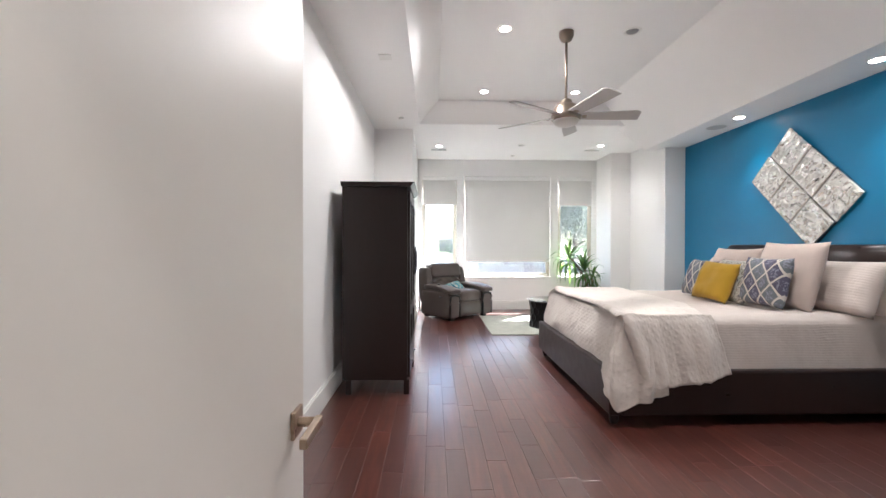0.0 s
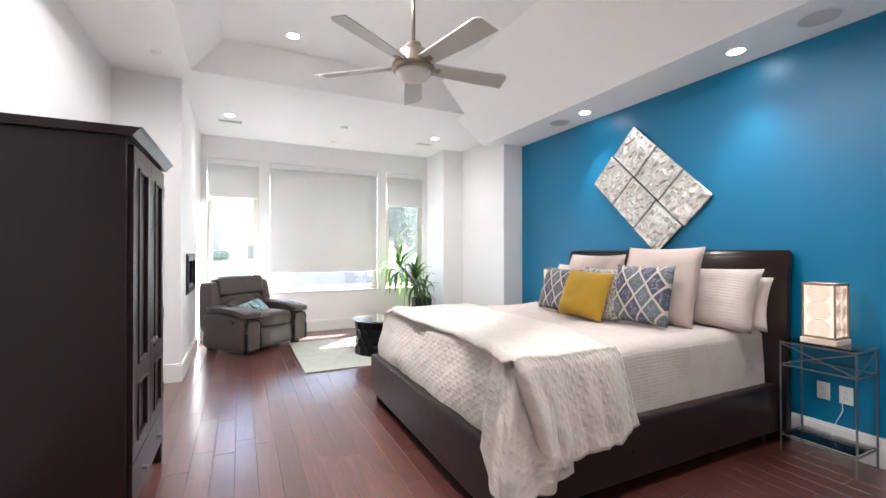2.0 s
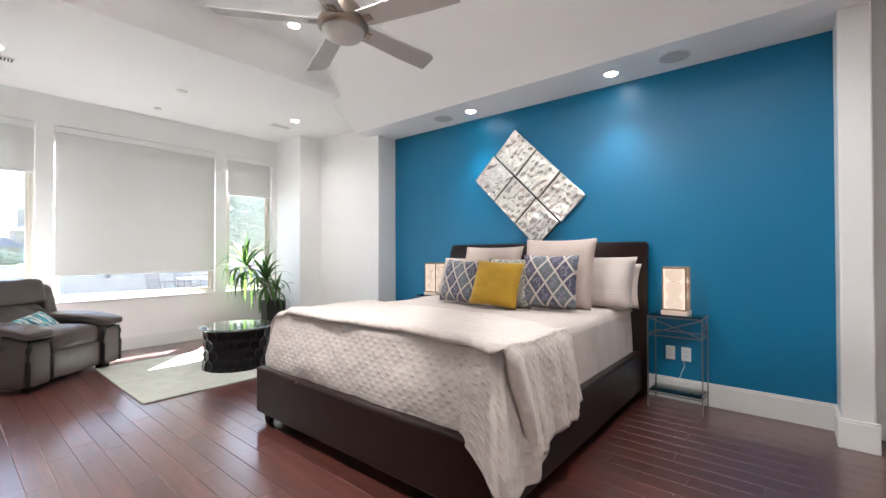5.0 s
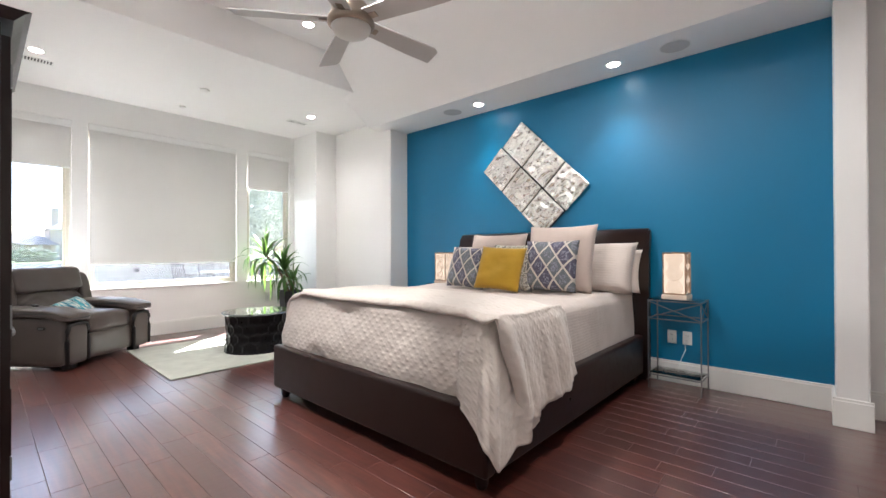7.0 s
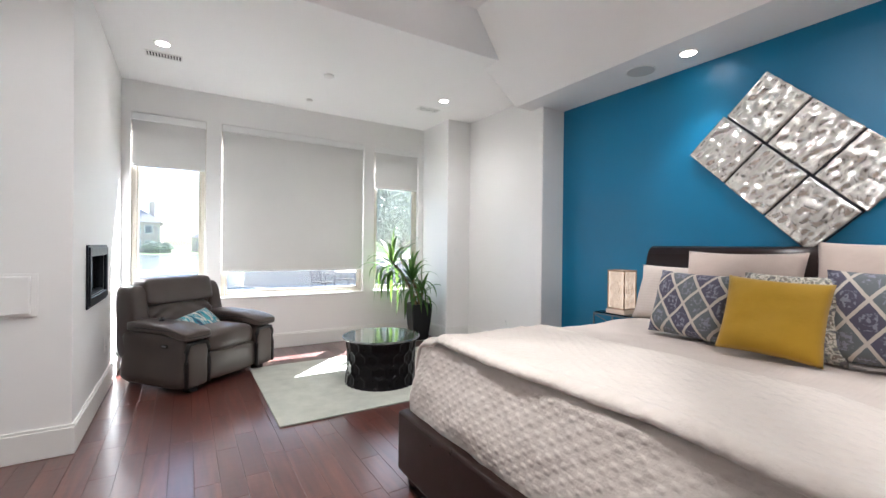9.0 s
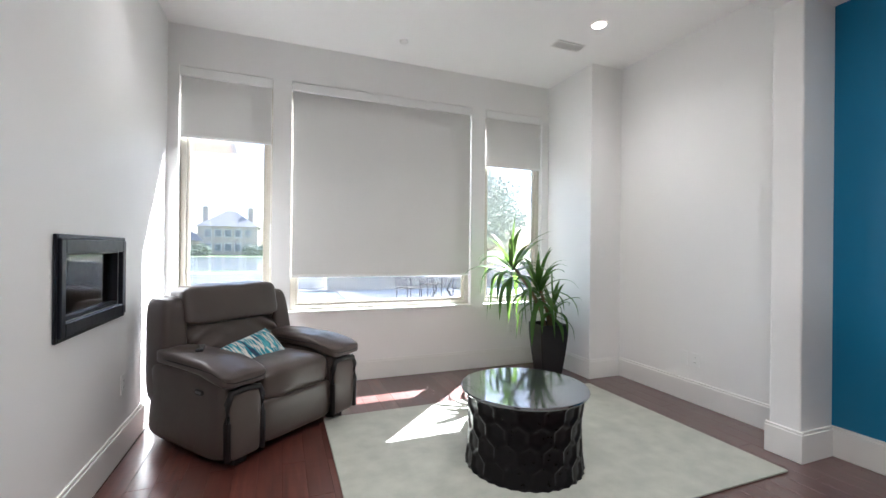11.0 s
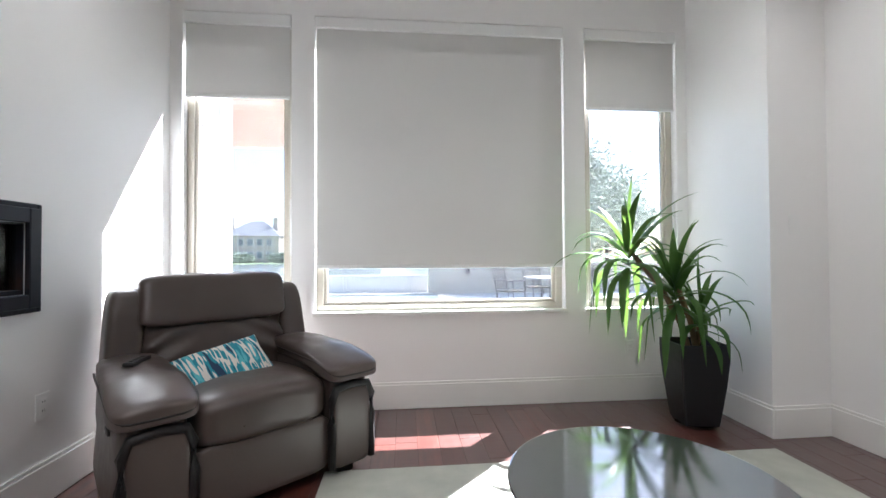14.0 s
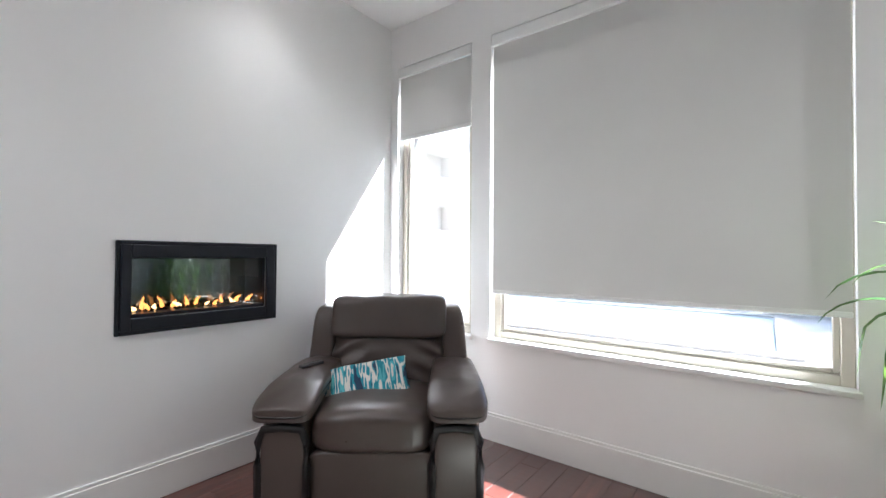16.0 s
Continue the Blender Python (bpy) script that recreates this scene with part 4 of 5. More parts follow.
for k in range(5):
    ob = b0 if k == 0 else new("blade", b0.data)
    ob.parent = fan
    ob.matrix_basis = pose(0, 0, 2.635, 0, 0, -3 + 72 * k) @ pose(0, 0, 0, -15, 0, 0)
    part("blade_bracket", B(0.10, 0.20, -0.022, 0.022, -0.012, -0.005, bevel=0.003), BRONZE, ob)

# ---- downlights, speakers, vents ----
for cx, cy, cz, watts, angle, blend in CANS:
    t = thing("downlight", "lit round recessed ceiling downlight with white trim", "downlight", pose(cx, cy, cz), group="recessed downlights")
    part("trim_ring", lathe([(0.052, -0.0005), (0.052, -0.004), (0.070, -0.006), (0.074, -0.003), (0.074, -0.0005)], 32), TRIM, t, smooth=True)
    part("lens", lathe([(0.002, -0.007), (0.051, -0.0065), (0.051, -0.001)], 28), CANGLOW, t, "glowing warm lens")
t = thing("eyeball_downlight", "unlit round eyeball ceiling downlight with grey centre", "downlight", pose(2.07, 4.09, TZ))
part("trim_ring", lathe([(0.062, -0.0005), (0.062, -0.008), (0.080, -0.008), (0.086, -0.003), (0.086, -0.0005)], 32), TRIM, t, smooth=True)
part("eyeball", lathe([(0.002, -0.022), (0.03, -0.02), (0.05, -0.012), (0.06, -0.001)], 28), IRON, t, smooth=True)
for sy in (5.224, 2.80):
    t = thing("ceiling_speaker", "round flush white ceiling speaker with mesh grille", "speaker", pose(3.69, sy, 2.85), group="ceiling speakers")
    part("rim", lathe([(0.108, -0.0005), (0.108, -0.005), (0.118, -0.004), (0.118, -0.0005)], 40), TRIM, t)
    part("grille", lathe([(0.002, -0.006), (0.107, -0.005), (0.107, -0.001)], 40), GRILLE, t)


def vent(x, y, z, w, d):
    t = thing("ceiling_vent", "white rectangular ceiling air vent with slats", "air vent", pose(x, y, z), group="ceiling vents")
    f = bmesh.new()
    box(f, -w / 2, w / 2, -d / 2, -d / 2 + 0.012, -0.008, -0.0005); box(f, -w / 2, w / 2, d / 2 - 0.012, d / 2, -0.008, -0.0005)
    box(f, -w / 2, -w / 2 + 0.012, -d / 2 + 0.012, d / 2 - 0.012, -0.008, -0.0005); box(f, w / 2 - 0.012, w / 2, -d / 2 + 0.012, d / 2 - 0.012, -0.008, -0.0005)
    part("frame", f, TRIM, t)
    part("backing", B(-w / 2 + 0.012, w / 2 - 0.012, -d / 2 + 0.012, d / 2 - 0.012, -0.002, -0.0006), SLOT, t)
    k = int((w - 0.03) / 0.024)
    for i in range(k):
        sx = -w / 2 + 0.022 + i * 0.024
        part("slat", B(sx, sx + 0.011, -d / 2 + 0.012, d / 2 - 0.012, -0.0075, -0.003), TRIM, t)


vent(0.218, 7.93, CZ, 0.30, 0.13)
vent(3.13, 7.91, CZ, 0.30, 0.13)
part("plate", B(-0.06, 0.06, -0.06, 0.06, -0.008, -0.0005, bevel=0.003), TRIM, thing("ceiling_plate", "small flat white square ceiling cover plate", "cover plate", pose(-0.345, 4.05, CZ)))
for sx, sy, r in ((1.70, 7.53, 0.055), (1.71, 8.40, 0.04), (-0.338, 5.97, 0.04)):
    part("disc", lathe([(r, -0.0005), (r, -0.012), (r * 0.8, -0.02), (0.004, -0.022)], 28), TRIM, thing("smoke_detector", "small round white ceiling detector disc", "detector", pose(sx, sy, CZ), group="ceiling detectors"), smooth=True)


# ---- outlets and switches ----
def plate(name, label, x, y, z, rz, kind="outlet"):
    t = thing(name, label, kind, pose(x, y, z, 0, 0, rz), group="wall plates")
    part("cover", B(-0.036, 0.036, -0.006, -0.0005, -0.058, 0.058, bevel=0.002), PLAST, t)
    if kind == "outlet":
        for dz in (-0.02, 0.02):
            sk = part("socket", B(-0.017, 0.017, -0.0085, -0.006, dz - 0.014, dz + 0.014, bevel=0.002), PLAST, t)
            for dx in (-0.006, 0.006):
                part("slot", B(dx - 0.001, dx + 0.001, -0.0092, -0.0085, dz - 0.004, dz + 0.005), SLOT, sk)
    else:
        part("rocker", B(-0.015, 0.015, -0.009, -0.006, -0.032, 0.032, bevel=0.002), PLAST, t)


plate("outlet", "white wall outlet with two sockets", BLUEX, 2.90, 0.40, -90)
plate("outlet", "white wall outlet with two sockets", BLUEX, 2.78, 0.40, -90)
plate("blank_plate", "white blank wall plate beside an outlet", 3.967, 7.37, 0.365, -90, "cover plate")
plate("outlet", "white wall outlet with two sockets", 3.967, 7.26, 0.365, -90)
plate("outlet", "white wall outlet with two sockets", 3.10, FAR, 0.39, 0)
plate("outlet", "white wall outlet with two sockets", ALC, 7.83, 0.435, 90)
plate("light_switch", "white rocker light switch on wall return", 3.74, 8.115, 1.27, 0, "switch")
cord = thing("lamp_cord", "white lamp cord hanging to floor below outlet", "cord")
part("wire", tube(bmesh.new(), [(3.952, 2.80, 0.37), (3.94, 2.79, 0.30), (3.93, 2.82, 0.22), (3.92, 2.84, 0.14), (3.90, 2.83, 0.012)], 0.003, 6), PLAST, cord)
wp = thing("wall_niche_panel", "white framed box mounted low on pier wall", "wall panel", pose(0, 0, 0))
part("back_plate", B(-0.78, -0.365, 6.548, 6.559, 0.885, 1.15, bevel=0.003), WHITE, wp)
part("front_box", B(-0.78, -0.395, 6.522, 6.548, 0.905, 1.135, bevel=0.006), WHITE, wp)

# ---- sitting alcove: rug, recliner, drum table, plant, fireplace ----
rug = B(1.0, 3.46, 6.28, 7.97, 0.0, 0.014, bevel=0.006)
tagged(part("area_rug", rug, RUG, smooth=False), "pale grey-green wool area rug on wooden floor", "rug")

rc = thing("recliner", "grey-brown leather recliner armchair with dark piping", "recliner", pose(0.527, 8.06, 0, 0, 0, 38.5))
part("base", B(-0.33, 0.33, -0.36, 0.36, 0.06, 0.30, bevel=0.02), RECLINER, rc)
part("footrest", puff((0, -0.425, 0.20), (0.30, 0.035, 0.135), 7, 8), RECLINER, rc, smooth=True)


def seat_shape(q):
    return (q.x, q.y, q.z + 0.035 * (1 - (q.x / 0.33) ** 2) * (1 if q.z > 0 else 0) - (0.03 * max(0, q.y / 0.4)))


part("seat", puff((0, -0.14, 0.405), (0.315, 0.34, 0.10), 5, 10, seat_shape, 0.03), RECLINER, rc, smooth=True)
for s in (-1, 1):
    def arm_shape(q, s=s):
        return (q.x + s * 0.02 * max(0, -q.z / 0.25), q.y, q.z)
    part("arm_side", puff((s * 0.410, -0.03, 0.285), (0.116, 0.43, 0.245), 8, 10, arm_shape), RECLINER, rc, smooth=True)
    part("arm_front", puff((s * 0.405, -0.455, 0.255), (0.102, 0.032, 0.195), 8, 9), RECLINER, rc, smooth=True)
    cx = s * 0.405
    pip = [(cx + a, -0.478, b) for a, b in ((-0.110, 0.07), (-0.114, 0.28), (-0.111, 0.39), (-0.088, 0.446), (0, 0.458), (0.088, 0.446), (0.111, 0.39), (0.114, 0.28), (0.110, 0.07))]
    part("piping", tube(bmesh.new(), pip, 0.020, 8), PIPING, rc, "dark leather piping", smooth=True)

    def pad_shape(q, s=s):
        k = min(1.0, max(0.0, (q.y + 0.415) / 0.83))
        wide = 0.86 + 0.20 * (1 - k) ** 1.5
        top = 0.016 * (1 - (q.x / 0.15) ** 2) if q.z > 0 else 0.0
        crease = 0.005 * noise.noise(Vector((q.x * 16 + s * 5, q.y * 9, 2.0))) * (1 if q.z > 0 else 0)
        return (q.x * wide, q.y, q.z * (0.85 + 0.15 * k) + top + crease + 0.020 * math.sin(k * math.pi * 0.8) - 0.035 * max(0.0, 0.30 - k) / 0.30)
    part("arm_pad", puff((s * 0.412, -0.10, 0.548), (0.146, 0.415, 0.044), 6.5, 16, pad_shape), RECLINER, rc, smooth=True)
    pp = []
    for i in range(25):
        a = -0.25 + (math.pi + 0.5) * i / 24
        k = min(1.0, max(0.0, (-0.415 * math.sin(a) + 0.415) / 0.83))
        wide = 0.86 + 0.20 * (1 - k) ** 1.5
        ex = math.copysign(abs(math.cos(a)) ** 0.36, math.cos(a)) * 0.150 * wide
        ey = -math.copysign(abs(math.sin(a)) ** 0.36, math.sin(a)) * 0.415
        pp.append((s * 0.412 + ex, -0.10 + ey, 0.548 + 0.020 * math.sin(k * math.pi * 0.8) - 0.035 * max(0.0, 0.30 - k) / 0.30))
    part("pad_seam", tube(bmesh.new(), pp, 0.0045, 6), PIPING, rc, smooth=True)

    def wing_shape(q, s=s):
        k = (q.z + 0.32) / 0.64
        return (q.x - s * 0.045 * k, q.y + 0.10 * k, q.z)
    part("wing", puff((s * 0.452, 0.30, 0.585), (0.078, 0.14, 0.345), 6, 10, wing_shape), RECLINER, rc, smooth=True)


def back_shape(q):
    side = min(1.0, (abs(q.x) / 0.33) ** 2)
    pull = 0.026 * side * math.sin(q.z * 55 + abs(q.x) * 30) + 0.010 * noise.noise(Vector((q.x * 12, q.z * 15, 1.0)))
    return (q.x, q.y + 0.22 * (q.z + 0.2) / 0.4 * 0.55 + pull * (1 if q.y < 0 else 0), q.z)


part("back_cushion", puff((0, 0.24, 0.625), (0.355, 0.11, 0.20), 4.5, 18, back_shape, 0.02, 2.0), RECLINER, rc, smooth=True)
part("headrest", puff((0, 0.335, 0.868), (0.372, 0.115, 0.132), 7.5, 16, lambda q: (q.x, q.y + 0.25 * q.z, q.z + 0.008 * noise.noise(Vector((q.x * 8, 1.0, 2.0)))), 0.03, 5.0), RECLINER, rc, smooth=True)
part("back_shell", puff((0, 0.42, 0.56), (0.40, 0.07, 0.36), 7, 9, lambda q: (q.x, q.y + 0.12 * q.z, q.z)), RECLINER, rc, smooth=True)
rh = part("recline_switch", puff((-0.530, -0.22, 0.42), (0.006, 0.045, 0.018), 3, 6), PIPING, rc, "dark oval recline control plate", smooth=True)
part("button", B(-0.540, -0.533, -0.245, -0.195, 0.413, 0.427, bevel=0.002), IRON, rh)
for fx, fy in ((-0.40, -0.38), (0.40, -0.38), (-0.40, 0.34), (0.40, 0.34)):
    part("foot", B(fx - 0.045, fx + 0.045, fy - 0.045, fy + 0.045, 0, 0.065, bevel=0.008), PIPING, rc)

RM = pose(0.527, 8.06, 0, 0, 0, 38.5)
lp = part("lumbar_pillow", pillow_mesh(0.49, 0.28, 0.12, 18, 3.0), TEAL, smooth=True)
lp.matrix_world = RM @ pose(-0.05, -0.185, 0.447, -48, -9, 10)
tagged(lp, "rectangular teal, navy and white streaked pillow on recliner seat", "pillow")
rm = thing("remote_control", "small black remote lying on recliner arm", "remote", RM @ pose(-0.41, -0.02, 0.624, 0, 0, 55))
part("body", B(-0.075, 0.075, -0.022, 0.022, 0.0, 0.018, bevel=0.006, segs=3), REMOTE, rm)
for i in range(4):
    part("button", B(-0.05 + i * 0.028, -0.036 + i * 0.028, -0.008, 0.008, 0.018, 0.0205, bevel=0.001), SLOT, rm)

# drum table: faceted hexagon relief round the side
dt = thing("drum_table", "black hammered-metal drum coffee table with mirror-dark round top", "coffee table", pose(2.07, 6.92, 0.014))
HT, RT = 0.45, 0.355
drum = bmesh.new()
N, ROWS, SUB = 17, 4, 6
na, nz = N * SUB * 2, 44
cells = [(2 * math.pi * (i + 0.5 * (j % 2)) / N, (j + 0.5) * (HT - 0.02) / ROWS) for j in range(-1, ROWS + 1) for i in range(N)]
ca = np.array([c[0] for c in cells]); cz_ = np.array([c[1] for c in cells])
g = []
for j in range(nz + 1):
    z = (HT - 0.02) * j / nz
    row = []
    for i in range(na):
        a = 2 * math.pi * i / na
        dx = (np.abs((a - ca + math.pi) % (2 * math.pi) - math.pi)) * RT
        dz = np.abs(z - cz_)
        dd = np.maximum(dx, 0.5 * dx + 0.866 * dz)
        m = float(np.min(dd))
        waist = 0.018 * (1 - ((z / (HT - 0.02)) * 2 - 1) ** 2)
        r = RT - waist - 0.013 * min(1.0, max(0.0, (0.063 - m) / 0.022))
        row.append(drum.verts.new((r * math.cos(a), r * math.sin(a), z)))
    g.append(row)
for j in range(nz):
    for i in range(na):
        drum.faces.new((g[j][i], g[j][(i + 1) % na], g[j + 1][(i + 1) % na], g[j + 1][i]))
drum.faces.new(g[0][::-1])
part("drum", drum, DRUM, dt, smooth=True)
part("top", lathe([(0.36, HT - 0.02), (0.375, HT - 0.018), (0.38, HT - 0.010), (0.378, HT - 0.002), (0.372, HT), (0.002, HT)], 72), TABLETOP, dt, "dark mirror-polished top")

# potted yucca
pl = thing("potted_plant", "tall yucca plant with long drooping leaves in square black pot", "plant", pose(3.27, 8.37, 0, 0, 0, -8))
pot = bmesh.new()
prof = [(0.105, 0.02), (0.115, 0.10), (0.135, 0.27), (0.148, 0.42), (0.150, 0.50), (0.150, 0.53), (0.140, 0.53), (0.138, 0.45)]
rings = []
for r, z in prof:
    c = r * 0.94
    pts = [(r, c), (c, r), (-c, r), (-r, c), (-r, -c), (-c, -r), (c, -r), (r, -c)]
    rings.append([pot.verts.new((a, b, z)) for a, b in pts])
for a, b in zip(rings, rings[1:]):
    for i in range(8):
        pot.faces.new((a[i], a[(i + 1) % 8], b[(i + 1) % 8], b[i]))
pot.faces.new(rings[0]); pot.faces.new(rings[-1])
bmesh.ops.recalc_face_normals(pot, faces=pot.faces)
part("pot", pot, POT, pl)
part("saucer", lathe([(0.09, 0), (0.12, 0.004), (0.125, 0.02), (0.10, 0.02)], 28), glass("clear_saucer"), pl, "clear plastic saucer")
part("soil", lathe([(0.002, 0.462), (0.135, 0.458), (0.135, 0.45)], 24), SOIL, pl)
c1 = [(-0.02, 0.0, 0.45), (-0.08, 0.0, 0.65), (-0.20, 0.0, 0.88), (-0.34, 0.02, 1.06), (-0.40, 0.02, 1.14)]
c2 = [(0.02, 0.0, 0.45), (-0.02, -0.01, 0.66), (-0.09, -0.02, 0.84), (-0.12, -0.02, 0.91)]
c3 = [(0.03, 0.02, 0.45), (0.05, 0.02, 0.62), (0.05, 0.0, 0.74)]
for c in (c1, c2, c3):
    part("cane", tube(bmesh.new(), c, [0.018] * (len(c) - 1) + [0.012], 10), CANE, pl, smooth=True)
rl = random.Random(5)


def leaf(base, az, up, length, width, droop):
    """One strap leaf that rises, then bends over."""
    bm = bmesh.new()
    n = 9
    p = Vector(base)
    el = up
    side = Vector((-math.sin(az), math.cos(az), 0))
    prev = None
    for i in range(n + 1):
        t = i / n
        w = width * (min(1, 0.45 + 2.2 * t) if t < 0.3 else 1) * (1 - t ** 3) + 0.001
        d = Vector((math.cos(az) * math.cos(el), math.sin(az) * math.cos(el), math.sin(el)))
        up_v = side.cross(d)
        q = [bm.verts.new(p + side * w * 0.5 + up_v * w * 0.16), bm.verts.new(p), bm.verts.new(p - side * w * 0.5 + up_v * w * 0.16)]
        if prev:
            bm.faces.new((prev[0], prev[1], q[1], q[0])); bm.faces.new((prev[1], prev[2], q[2], q[1]))
        prev = q
        p = p + d * (length / n)
        el = max(-1.5, el - droop / n * (0.4 + 1.6 * t))
    for v in bm.verts:
        v.co.y = min(v.co.y, 0.40)
        v.co.x = min(v.co.x, 0.26)
    return bm


def crown(c, count, lmin, lmax):
    for k in range(count):
        t = k / count
        az = k * 2.39996 + rl.uniform(-0.2, 0.2)
        up = 1.5 - 1.75 * t + rl.uniform(-0.3, 0.25)
        base = (c[0] + rl.uniform(-0.012, 0.012), c[1] + rl.uniform(-0.012, 0.012), c[2] - 0.16 * t)
        part("leaf", leaf(base, az, up, rl.uniform(lmin, lmax) * (1 if t > 0.15 else 0.85), rl.uniform(0.040, 0.062), rl.uniform(2.0, 5.6) * (0.14 + t)), LEAF, pl, smooth=True)


crown((-0.40, 0.02, 1.14), 34, 0.44, 0.66)
crown((-0.12, -0.02, 0.91), 36, 0.42, 0.60)
crown((0.05, 0.0, 0.74), 16, 0.30, 0.44)

# fireplace
fp = thing("wall_fireplace_unit", "black framed wall-mounted gas fireplace with small flames", "fireplace")
fx = ALC
fo, fi = (6.966, 7.808, 0.858, 1.328), FIRE
def ring(x0, x1, o, i, mat, name, bev=0.004):
    bm = bmesh.new()
    box(bm, x0, x1, o[0], i[0], o[2], o[3], bevel=bev, segs=1); box(bm, x0, x1, i[1], o[1], o[2], o[3], bevel=bev, segs=1)
    box(bm, x0, x1, i[0], i[1], o[2], i[2], bevel=bev, segs=1); box(bm, x0, x1, i[0], i[1], i[3], o[3], bevel=bev, segs=1)
    return part(name, bm, mat, fp)
ring(fx + 0.001, fx + 0.014, fo, (fo[0] + 0.02, fo[1] - 0.02, fo[2] + 0.02, fo[3] - 0.02), BLACKM, "outer_frame")
ring(fx + 0.001, fx + 0.026, (fo[0] + 0.02, fo[1] - 0.02, fo[2] + 0.02, fo[3] - 0.02), fi, BLACKM, "inner_frame")
part("back_glass", B(fx - 0.25, fx - 0.24, fi[0] + 0.004, fi[1] - 0.004, fi[2] + 0.004, fi[3] - 0.004), FIREBOX, fp, "dark reflective glass back")
part("liner", box(box(B(fx - 0.24, fx, fi[0] + 0.001, fi[0] + 0.006, fi[2] + 0.006, fi[3] - 0.006), fx - 0.24, fx, fi[1] - 0.006, fi[1] - 0.001, fi[2] + 0.006, fi[3] - 0.006), fx - 0.24, fx, fi[0] + 0.001, fi[1] - 0.001, fi[3] - 0.006, fi[3] - 0.001), BLACKM, fp)
fg = part("front_glass", B(fx - 0.030, fx - 0.025, fi[0] + 0.007, fi[1] - 0.007, fi[2] + 0.022, fi[3] - 0.008), CLEAR, fp, "clear reflective front glass")
fg.visible_shadow = False
part("burner_tray", B(fx - 0.24, fx, fi[0] + 0.001, fi[1] - 0.001, fi[2] + 0.001, fi[2] + 0.02), BLACKM, fp)
beads = bmesh.new()
rb = random.Random(3)
for i in range(150):
    bmesh.ops.create_icosphere(beads, subdivisions=1, radius=rb.uniform(0.006, 0.012), matrix=Matrix.Translation((fx - rb.uniform(0.06, 0.20), rb.uniform(fi[0] + 0.03, fi[1] - 0.03), fi[2] + 0.026)))
tagged(part("fire_glass", beads, EMBER, fp, "loose grey fire glass beads"), kind="stuff")
for i in range(15):
    fy = fi[0] + 0.05 + 0.60 * (i / 14) ** 1.15 + rb.uniform(-0.014, 0.014)
    h = rb.uniform(0.022, 0.055) + 0.045 * max(0.0, math.sin(i * 1.9)) * (1 - i / 18)
    w = rb.uniform(0.009, 0.016)
    bend = rb.uniform(-0.028, 0.028)
    bx = fx - 0.13 + rb.uniform(-0.04, 0.04)
    bm = bmesh.new()
    z0 = fi[2] + 0.024
    tube(bm, [(bx, fy, z0), (bx, fy + bend * 0.1, z0 + h * 0.25), (bx, fy + bend * 0.5, z0 + h * 0.6), (bx, fy + bend * 1.3, z0 + h * 0.85), (bx, fy + bend * 1.2, z0 + h)], [w * 0.8, w, w * 0.6, w * 0.25, 0.001], 8)
    part("flame", bm, FLAME if i % 3 else FLAMECORE, fp, "orange gas flame", smooth=True)

# ---- outdoors ----
GZ = -0.16
gb = bmesh.new()
box(gb, -900, 900, 9.2, 1800, GZ - 0.5, GZ - 0.02)
setting("ground", gb, LAWN)
setting("pavement", B(-6, 16, 9.0, 23.0, GZ - 0.1, GZ), PATIO)
setting("lake_water", B(-160, 60, 34, 74, GZ - 0.1, GZ - 0.012), WATER)
pool = thing("swimming_pool", "blue swimming pool with pale stone coping", "pool")
part("water", B(-3.2, 2.4, 14.2, 19.0, GZ + 0.002, GZ + 0.012), POOLW, pool)
cp = bmesh.new()
for x0, x1, y0, y1 in ((-3.5, 2.7, 13.9, 14.2), (-3.5, 2.7, 19.0, 19.3), (-3.5, -3.2, 14.2, 19.0), (2.4, 2.7, 14.2, 19.0)):
    box(cp, x0, x1, y0, y1, GZ, GZ + 0.05, bevel=0.01)
part("coping", cp, STONE, pool)
gw = thing("garden_wall", "low pale stone garden wall with cap behind the pool", "garden wall")
part("wall", B(2.2, 12.0, 19.4, 19.8, GZ, 0.75), STONE, gw)
part("cap", B(2.15, 12.05, 19.35, 19.85, 0.75, 0.82, bevel=0.01), STONE, gw)
part("spout", B(3.4, 3.55, 19.36, 19.40, 0.48, 0.63), BLACKM, gw)
gw2 = thing("garden_wall", "low white garden wall beyond the pool", "garden wall")
part("wall", B(-12, 2.2, 20.2, 20.5, GZ, 0.42), STUCCO, gw2)

# side wing of the house with pillar, recesses and cedar porch roof
wing = thing("house_wing", "white stucco house wing with cedar porch ceiling", "house wing")
part("wall", panel("x", -1.1, -0.60, 9.0, 10.55, GZ, 3.3, [(9.75, 10.35, 1.55, 1.85), (9.75, 10.35, 2.15, 2.45)]), STUCCO, wing)
part("recess_back", B(-1.12, -0.85, 9.7, 10.4, 1.5, 2.5), STUCCO, wing)
part("pillar", B(-1.1, -0.595, 10.56, 10.9, GZ, 3.3), STUCCO, wing)
porch = prism([(9.0, 3.86), (13.3, 3.0), (13.3, 3.22), (9.0, 4.1)], "x", -7.0, -0.06)
part("roof", porch, ROOF, wing)
for i in range(28):
    y0 = 9.2 + i * 0.145
    z0 = 3.86 - 0.2 * (y0 - 9.0)
    part("soffit_board", prism([(y0, z0 - 0.028), (y0 + 0.138, z0 - 0.028 - 0.0276), (y0 + 0.138, z0 - 0.004 - 0.0276), (y0, z0 - 0.004)], "x", -6.9, -0.16), SOFFIT, wing)
